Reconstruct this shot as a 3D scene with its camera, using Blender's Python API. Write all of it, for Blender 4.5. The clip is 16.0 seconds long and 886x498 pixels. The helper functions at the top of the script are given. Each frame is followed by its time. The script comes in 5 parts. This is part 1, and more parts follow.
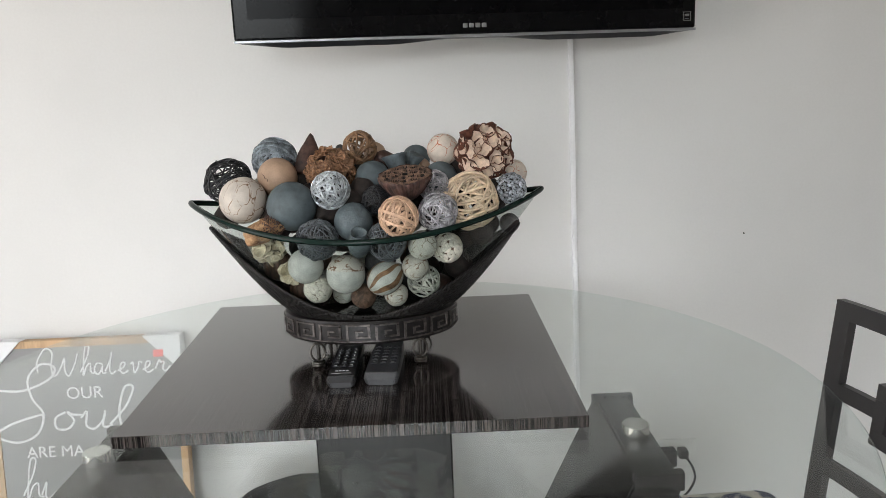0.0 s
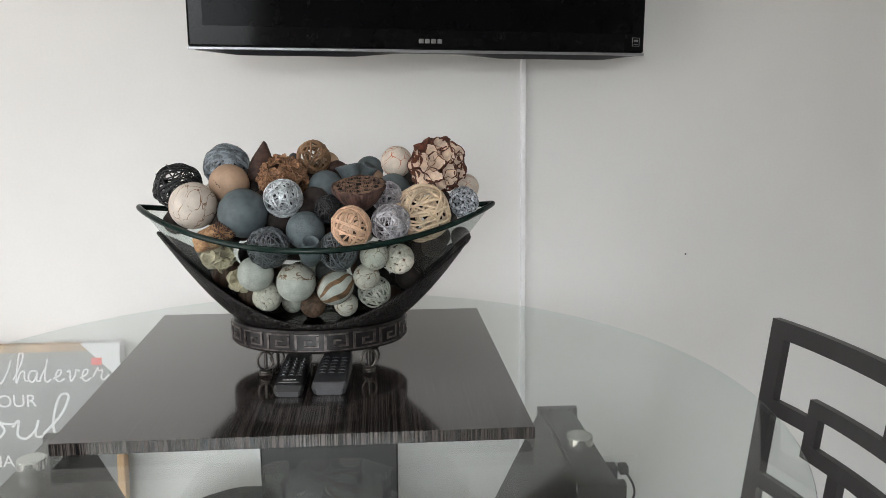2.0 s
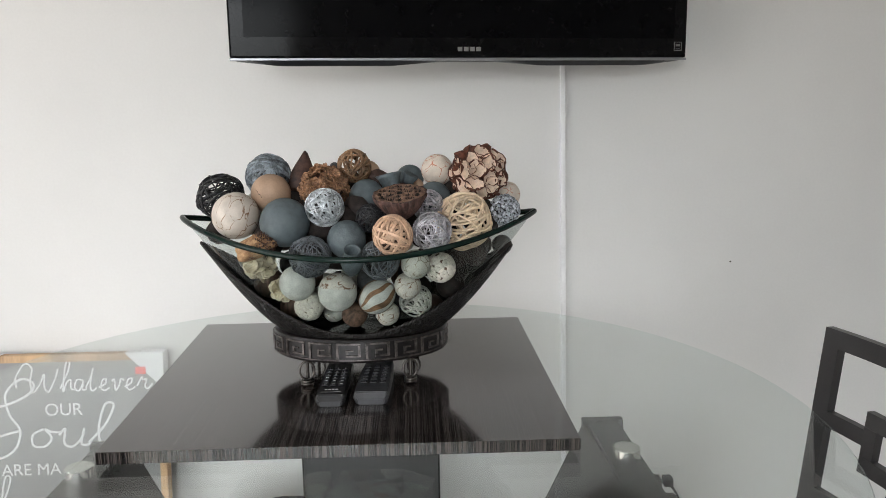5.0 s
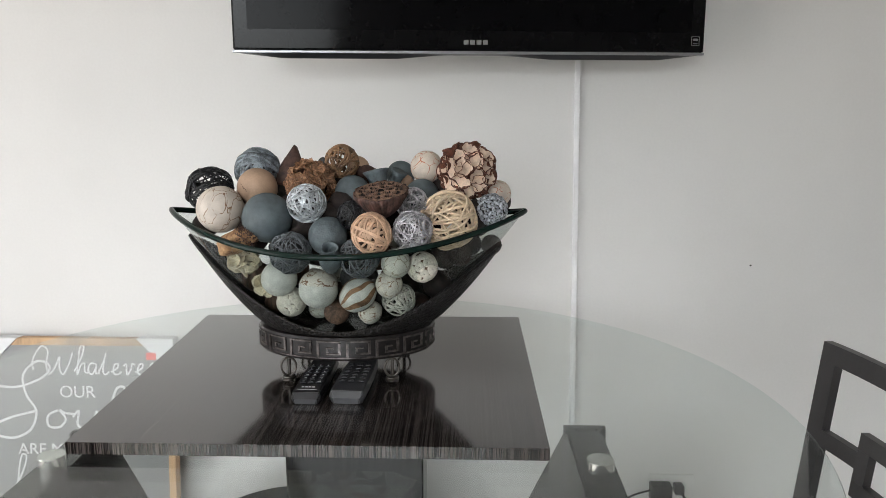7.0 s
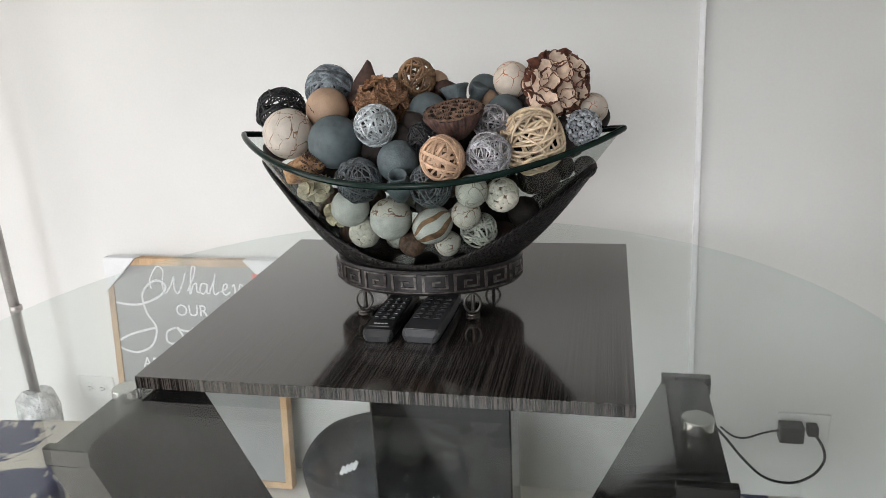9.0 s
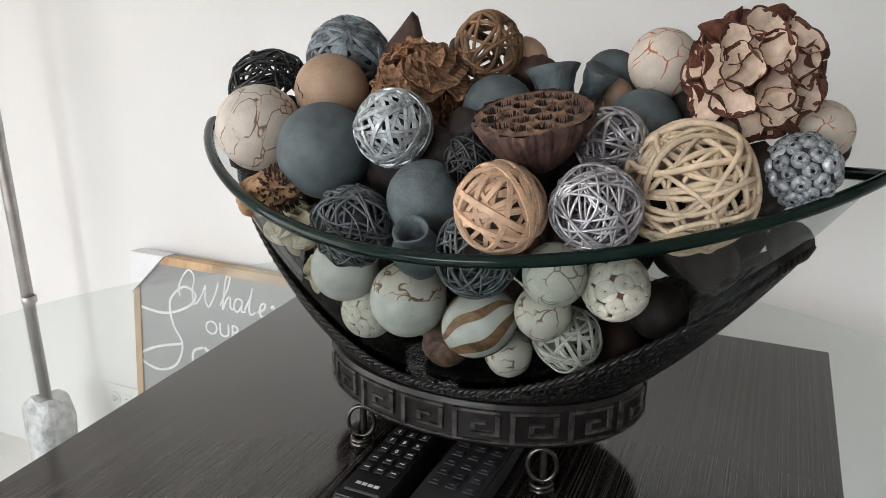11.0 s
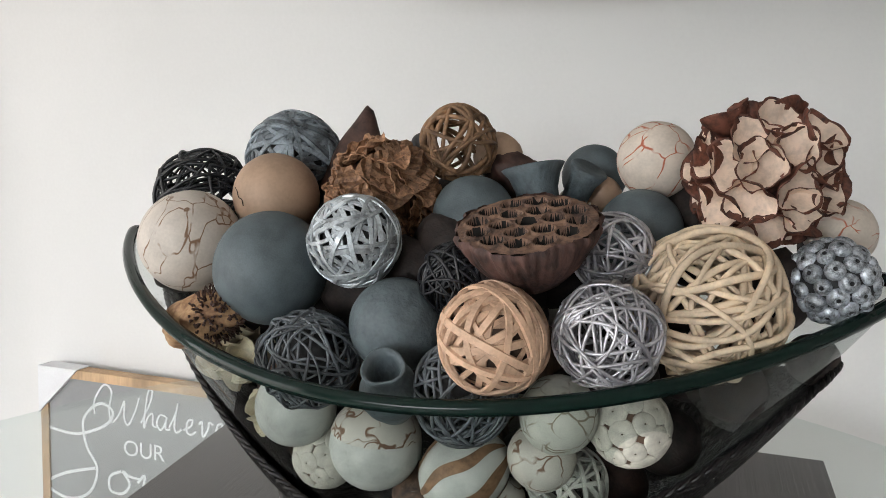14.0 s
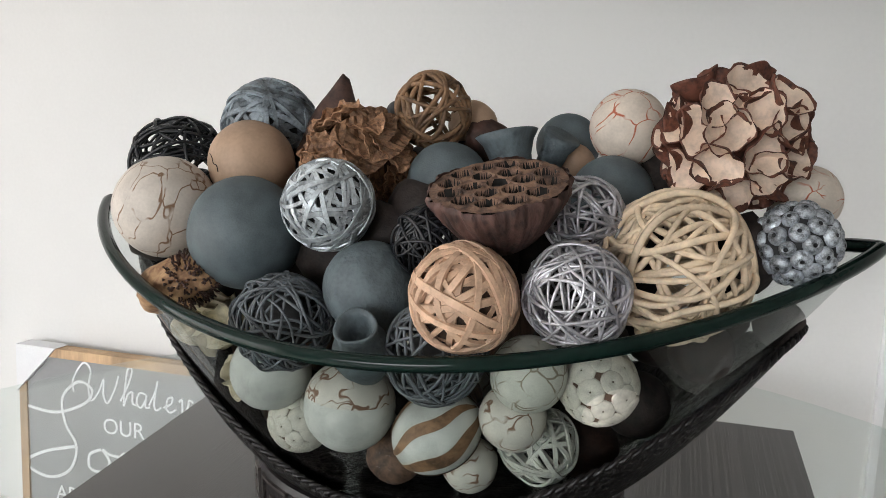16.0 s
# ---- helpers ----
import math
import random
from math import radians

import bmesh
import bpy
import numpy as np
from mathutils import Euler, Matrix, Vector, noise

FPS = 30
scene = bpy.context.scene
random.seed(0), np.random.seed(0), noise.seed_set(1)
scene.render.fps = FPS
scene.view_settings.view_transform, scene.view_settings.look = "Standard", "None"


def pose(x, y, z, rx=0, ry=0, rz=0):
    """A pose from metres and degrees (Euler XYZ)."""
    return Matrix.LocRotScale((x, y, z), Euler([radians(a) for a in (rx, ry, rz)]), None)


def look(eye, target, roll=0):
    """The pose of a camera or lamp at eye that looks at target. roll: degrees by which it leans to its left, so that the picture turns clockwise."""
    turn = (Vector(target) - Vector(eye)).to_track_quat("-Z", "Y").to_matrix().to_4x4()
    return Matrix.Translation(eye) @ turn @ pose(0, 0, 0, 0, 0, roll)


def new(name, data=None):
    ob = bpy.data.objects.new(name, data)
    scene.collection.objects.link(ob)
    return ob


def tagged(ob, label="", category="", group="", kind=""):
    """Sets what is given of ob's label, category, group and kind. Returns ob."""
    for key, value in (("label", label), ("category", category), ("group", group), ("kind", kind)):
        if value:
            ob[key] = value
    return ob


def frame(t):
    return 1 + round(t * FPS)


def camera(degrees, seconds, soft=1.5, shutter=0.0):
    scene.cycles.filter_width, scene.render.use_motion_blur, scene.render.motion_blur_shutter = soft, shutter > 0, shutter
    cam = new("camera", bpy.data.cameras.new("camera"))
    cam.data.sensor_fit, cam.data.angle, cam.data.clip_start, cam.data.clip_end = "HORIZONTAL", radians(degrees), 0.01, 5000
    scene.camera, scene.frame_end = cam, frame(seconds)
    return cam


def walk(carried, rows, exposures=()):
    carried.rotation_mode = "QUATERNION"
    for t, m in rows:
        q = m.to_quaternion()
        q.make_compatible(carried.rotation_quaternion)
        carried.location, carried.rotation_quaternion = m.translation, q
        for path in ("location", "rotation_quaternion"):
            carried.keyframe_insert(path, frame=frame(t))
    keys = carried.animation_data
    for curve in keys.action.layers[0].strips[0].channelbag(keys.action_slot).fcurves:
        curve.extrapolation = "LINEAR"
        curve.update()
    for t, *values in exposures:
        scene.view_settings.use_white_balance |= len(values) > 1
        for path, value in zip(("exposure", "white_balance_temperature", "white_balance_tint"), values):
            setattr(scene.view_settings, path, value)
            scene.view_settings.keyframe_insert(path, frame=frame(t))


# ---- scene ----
cam = camera(60.2, 16.0, soft=0.8)
PATH = [
    (0, (-0.047, -0.051, 1.219), (-0.021, 1.906, 0.804), -2.3),
    (0.5, (-0.043, -0.042, 1.226), (0.131, 1.908, 0.817), -1.2),
    (1, (-0.034, -0.045, 1.22), (0.177, 1.905, 0.829), -0.4),
    (1.5, (-0.042, -0.053, 1.216), (0.158, 1.899, 0.828), -0.0),
    (2, (-0.055, -0.062, 1.213), (0.111, 1.895, 0.839), -0.0),
    (2.5, (-0.066, -0.06, 1.213), (0.06, 1.904, 0.858), 0.1),
    (3, (-0.069, -0.057, 1.216), (0.04, 1.909, 0.861), -0.1),
    (3.5, (-0.072, -0.052, 1.213), (0.029, 1.915, 0.867), 0.1),
    (4, (-0.075, -0.05, 1.215), (0.024, 1.921, 0.893), -0.4),
    (4.5, (-0.074, -0.05, 1.214), (0.009, 1.923, 0.892), -0.2),
    (5, (-0.064, -0.051, 1.21), (0.01, 1.917, 0.86), -0.8),
    (7.3, (0.05, -0.024, 1.221), (-0.081, 1.933, 0.833), 0.4),
    (7.5, (0.052, -0.034, 1.217), (-0.151, 1.913, 0.811), 1.0),
    (8, (0.084, -0.035, 1.218), (-0.197, 1.886, 0.738), 0.6),
    (8.5, (0.112, 0.003, 1.234), (-0.211, 1.896, 0.674), -2.1),
    (8.7, (0.119, 0.039, 1.229), (-0.236, 1.917, 0.641), -2.7),
    (10.8, (0.107, 0.577, 1.173), (-0.649, 2.324, 0.559), 0.4),
    (11, (0.063, 0.621, 1.162), (-0.691, 2.366, 0.539), 0.4),
    (11.5, (0.0, 0.682, 1.128), (-0.71, 2.442, 0.498), 0.9),
    (12, (-0.016, 0.707, 1.128), (-0.712, 2.489, 0.542), 0.8),
    (12.5, (0.0, 0.708, 1.168), (-0.639, 2.546, 0.708), 0.3),
    (13, (-0.006, 0.7, 1.162), (-0.623, 2.554, 0.736), 0.0),
    (13.5, (-0.001, 0.7, 1.165), (-0.617, 2.555, 0.742), -0.1),
    (14, (0.0, 0.698, 1.164), (-0.603, 2.56, 0.753), 0.0),
    (14.5, (0.008, 0.691, 1.168), (-0.577, 2.561, 0.769), 0.1),
    (15, (0.011, 0.69, 1.168), (-0.568, 2.564, 0.777), -0.1),
    (15.5, (0.012, 0.691, 1.161), (-0.561, 2.562, 0.748), -0.0),
    (16, (0.009, 0.693, 1.151), (-0.552, 2.56, 0.705), 0.4),
]
walk(cam, [(t, look(eye, target, roll)) for t, eye, target, roll in PATH])

# ---- light ----
world = bpy.data.worlds.new("daylight")
scene.world = world
world.use_nodes = True
wn = world.node_tree
sky = wn.nodes.new("ShaderNodeTexSky")
sky.sky_type = "NISHITA"
sky.sun_disc = False
sky.sun_elevation, sky.sun_rotation = radians(49), radians(-107)
wn.links.new(sky.outputs[0], wn.nodes["Background"].inputs[0])
wn.nodes["Background"].inputs[1].default_value = 0.12


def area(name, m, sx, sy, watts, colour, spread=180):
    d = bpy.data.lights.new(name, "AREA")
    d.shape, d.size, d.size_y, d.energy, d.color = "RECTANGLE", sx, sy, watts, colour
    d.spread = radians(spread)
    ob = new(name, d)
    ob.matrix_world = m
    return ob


area("window_daylight", look((-2.52, -0.30, 1.15), (0.2, 0.5, 1.0)), 1.9, 2.0, 45, (1.0, 0.96, 0.925))
# added fill from the unseen patio opening, narrowed and aimed low
area("patio_fill", look((-0.9, -2.92, 1.2), (-0.35, 1.0, 0.0)), 2.3, 1.8, 15.5, (0.95, 0.98, 1.0), 46)


sun = new("sun", bpy.data.lights.new("sun", "SUN"))
sun.data.energy, sun.data.angle, sun.data.color = 4.6, radians(0.6), (1.0, 0.93, 0.82)
sun.matrix_world = look((-3.0, -1.0, 3.6), (0.0, -0.1, 0.0))


# ---- materials ----
def mat(name, colour, rough=0.5, metal=0.0, var=0.12, scale=30.0, fine=300.0, bump=0.1, dist=0.002, stretch=(1, 1, 1), second=None, spec=0.5, coat=0.0, each=0.0):
    m = bpy.data.materials.new(name)
    m.use_nodes = True
    nt = m.node_tree
    n, l = nt.nodes, nt.links
    p = n["Principled BSDF"]
    tc = n.new("ShaderNodeTexCoord")
    mp = n.new("ShaderNodeMapping")
    mp.inputs["Scale"].default_value = stretch
    l.new(tc.outputs["Object"], mp.inputs[0])
    big, small = n.new("ShaderNodeTexNoise"), n.new("ShaderNodeTexNoise")
    big.inputs["Scale"].default_value, small.inputs["Scale"].default_value = scale, fine
    big.inputs["Detail"].default_value = 5
    for t in (big, small):
        l.new(mp.outputs[0], t.inputs["Vector"])
    ramp = n.new("ShaderNodeValToRGB")
    lo = second or tuple(c * (1 - 2 * var) for c in colour)
    hi = tuple(min(1, c * (1 + var)) for c in colour)
    ramp.color_ramp.elements[0].color, ramp.color_ramp.elements[1].color = (*lo, 1), (*hi, 1)
    ramp.color_ramp.elements[0].position, ramp.color_ramp.elements[1].position = 0.3, 0.65
    add = n.new("ShaderNodeMath")
    add.operation = "MULTIPLY_ADD"
    add.inputs[1].default_value, add.inputs[2].default_value = 0.35, -0.17
    l.new(small.outputs[0], add.inputs[0])
    s = n.new("ShaderNodeMath")
    l.new(big.outputs[0], s.inputs[0])
    l.new(add.outputs[0], s.inputs[1])
    l.new(s.outputs[0], ramp.inputs[0])
    if each:
        oi, mr, hs = n.new("ShaderNodeObjectInfo"), n.new("ShaderNodeMapRange"), n.new("ShaderNodeHueSaturation")
        mr.inputs[3].default_value, mr.inputs[4].default_value = 1 - each, 1 + each
        l.new(oi.outputs["Random"], mr.inputs[0])
        l.new(mr.outputs[0], hs.inputs["Value"])
        l.new(ramp.outputs[0], hs.inputs["Color"])
        l.new(hs.outputs[0], p.inputs["Base Color"])
    else:
        l.new(ramp.outputs[0], p.inputs["Base Color"])
    p.inputs["Roughness"].default_value, p.inputs["Metallic"].default_value = rough, metal
    p.inputs["Specular IOR Level"].default_value = spec
    p.inputs["Coat Weight"].default_value = coat
    p.inputs["Coat Roughness"].default_value = 0.08
    if bump:
        b = n.new("ShaderNodeBump")
        b.inputs["Strength"].default_value, b.inputs["Distance"].default_value = bump, dist
        l.new(s.outputs[0], b.inputs["Height"])
        l.new(b.outputs[0], p.inputs["Normal"])
    return m


def cell_mat(name, base, line, scale, width, rough=0.55, stretch=(1, 1, 1), warp=0.02):
    """A pale ball covered with pieces whose seams are drawn by dark, wavering lines."""
    m = mat(name, base, rough, var=0.08, scale=60, fine=500, bump=0.15, dist=0.001)
    nt = m.node_tree
    n, l = nt.nodes, nt.links
    p = n["Principled BSDF"]
    tc = n.new("ShaderNodeTexCoord")
    mp = n.new("ShaderNodeMapping")
    mp.inputs["Scale"].default_value = stretch
    l.new(tc.outputs["Object"], mp.inputs[0])
    nz = n.new("ShaderNodeTexNoise")
    nz.inputs["Scale"].default_value = 45
    l.new(mp.outputs[0], nz.inputs["Vector"])
    mv = n.new("ShaderNodeVectorMath")
    mv.operation = "MULTIPLY_ADD"
    mv.inputs[1].default_value = (warp, warp, warp)
    l.new(nz.outputs["Color"], mv.inputs[0])
    l.new(mp.outputs[0], mv.inputs[2])
    v = n.new("ShaderNodeTexVoronoi")
    v.feature = "DISTANCE_TO_EDGE"
    v.inputs["Scale"].default_value = scale
    l.new(mv.outputs[0], v.inputs["Vector"])
    r = n.new("ShaderNodeMapRange")
    r.inputs[1].default_value, r.inputs[2].default_value = width * 0.35, width
    r.inputs[3].default_value, r.inputs[4].default_value = 1, 0
    l.new(v.outputs["Distance"], r.inputs[0])
    wear = n.new("ShaderNodeTexNoise")
    wear.inputs["Scale"].default_value = 70
    l.new(tc.outputs["Object"], wear.inputs["Vector"])
    wr = n.new("ShaderNodeMapRange")
    wr.inputs[1].default_value, wr.inputs[2].default_value = 0.38, 0.52
    l.new(wear.outputs[0], wr.inputs[0])
    mul = n.new("ShaderNodeMath")
    mul.operation = "MULTIPLY"
    l.new(r.outputs[0], mul.inputs[0])
    l.new(wr.outputs[0], mul.inputs[1])
    mix = n.new("ShaderNodeMix")
    mix.data_type = "RGBA"
    src = p.inputs["Base Color"].links[0].from_socket
    l.new(mul.outputs[0], mix.inputs[0])
    l.new(src, mix.inputs[6])
    mix.inputs[7].default_value = (*line, 1)
    l.new(mix.outputs[2], p.inputs["Base Color"])
    return m


def stripe_mat(name, dark, light, scale, rough, axis="X", warp=1.2, coat=0.0):
    m = mat(name, light, rough, var=0.2, scale=60, fine=400, bump=0.0, coat=coat)
    nt = m.node_tree
    n, l = nt.nodes, nt.links
    p = n["Principled BSDF"]
    tc = n.new("ShaderNodeTexCoord")
    mp = n.new("ShaderNodeMapping")
    k = 0.003
    mp.inputs["Scale"].default_value = (1, k, k)
    l.new(tc.outputs["Object"], mp.inputs[0])
    nz = n.new("ShaderNodeTexNoise")
    nz.inputs["Scale"].default_value = scale
    nz.inputs["Detail"].default_value = 1.5
    l.new(mp.outputs[0], nz.inputs["Vector"])
    r = n.new("ShaderNodeValToRGB")
    e = r.color_ramp.elements
    e[0].color, e[1].color = (*dark, 1), (*light, 1)
    e[0].position, e[1].position = 0.44, 0.57
    l.new(nz.outputs[0], r.inputs[0])
    l.new(r.outputs[0], p.inputs["Base Color"])
    b = n.new("ShaderNodeBump")
    b.inputs["Strength"].default_value, b.inputs["Distance"].default_value = 0.02, 0.0003
    l.new(nz.outputs[0], b.inputs["Height"])
    l.new(b.outputs[0], p.inputs["Normal"])
    return m


def clear_glass(name, tint, gloss=0.96):
    """Thin clear glass: light passes straight, the sheen grows towards grazing angles."""
    m = bpy.data.materials.new(name)
    m.use_nodes = True
    nt = m.node_tree
    n, l = nt.nodes, nt.links
    n.remove(n["Principled BSDF"])
    tr, gl, mx, lw = n.new("ShaderNodeBsdfTransparent"), n.new("ShaderNodeBsdfGlossy"), n.new("ShaderNodeMixShader"), n.new("ShaderNodeLayerWeight")
    tr.inputs[0].default_value = (*tint, 1)
    gl.inputs["Roughness"].default_value = 0.01
    lw.inputs["Blend"].default_value = 0.5
    pw, ma = n.new("ShaderNodeMath"), n.new("ShaderNodeMath")
    pw.operation, ma.operation = "POWER", "MULTIPLY_ADD"
    pw.inputs[1].default_value = 5
    ma.inputs[1].default_value, ma.inputs[2].default_value = gloss, 0.04
    l.new(lw.outputs["Facing"], pw.inputs[0])
    l.new(pw.outputs[0], ma.inputs[0])
    l.new(ma.outputs[0], mx.inputs[0])
    l.new(tr.outputs[0], mx.inputs[1])
    l.new(gl.outputs[0], mx.inputs[2])
    l.new(mx.outputs[0], n["Material Output"].inputs[0])
    return m


def patch_mat(name, ground, patch, scale):
    """Cream cloth with brushed dark patches."""
    m = mat(name, ground, 0.9, var=0.06, scale=200, fine=900, bump=0.3, dist=0.001)
    nt = m.node_tree
    n, l = nt.nodes, nt.links
    p = n["Principled BSDF"]
    tc = n.new("ShaderNodeTexCoord")
    nz = n.new("ShaderNodeTexNoise")
    nz.inputs["Scale"].default_value, nz.inputs["Detail"].default_value = scale, 4
    nz.inputs["Distortion"].default_value = 0.6
    l.new(tc.outputs["Object"], nz.inputs["Vector"])
    r = n.new("ShaderNodeMapRange")
    r.inputs[1].default_value, r.inputs[2].default_value = 0.47, 0.52
    l.new(nz.outputs[0], r.inputs[0])
    mix = n.new("ShaderNodeMix")
    mix.data_type = "RGBA"
    src = p.inputs["Base Color"].links[0].from_socket
    l.new(r.outputs[0], mix.inputs[0])
    l.new(src, mix.inputs[6])
    mix.inputs[7].default_value = (*patch, 1)
    l.new(mix.outputs[2], p.inputs["Base Color"])
    return m


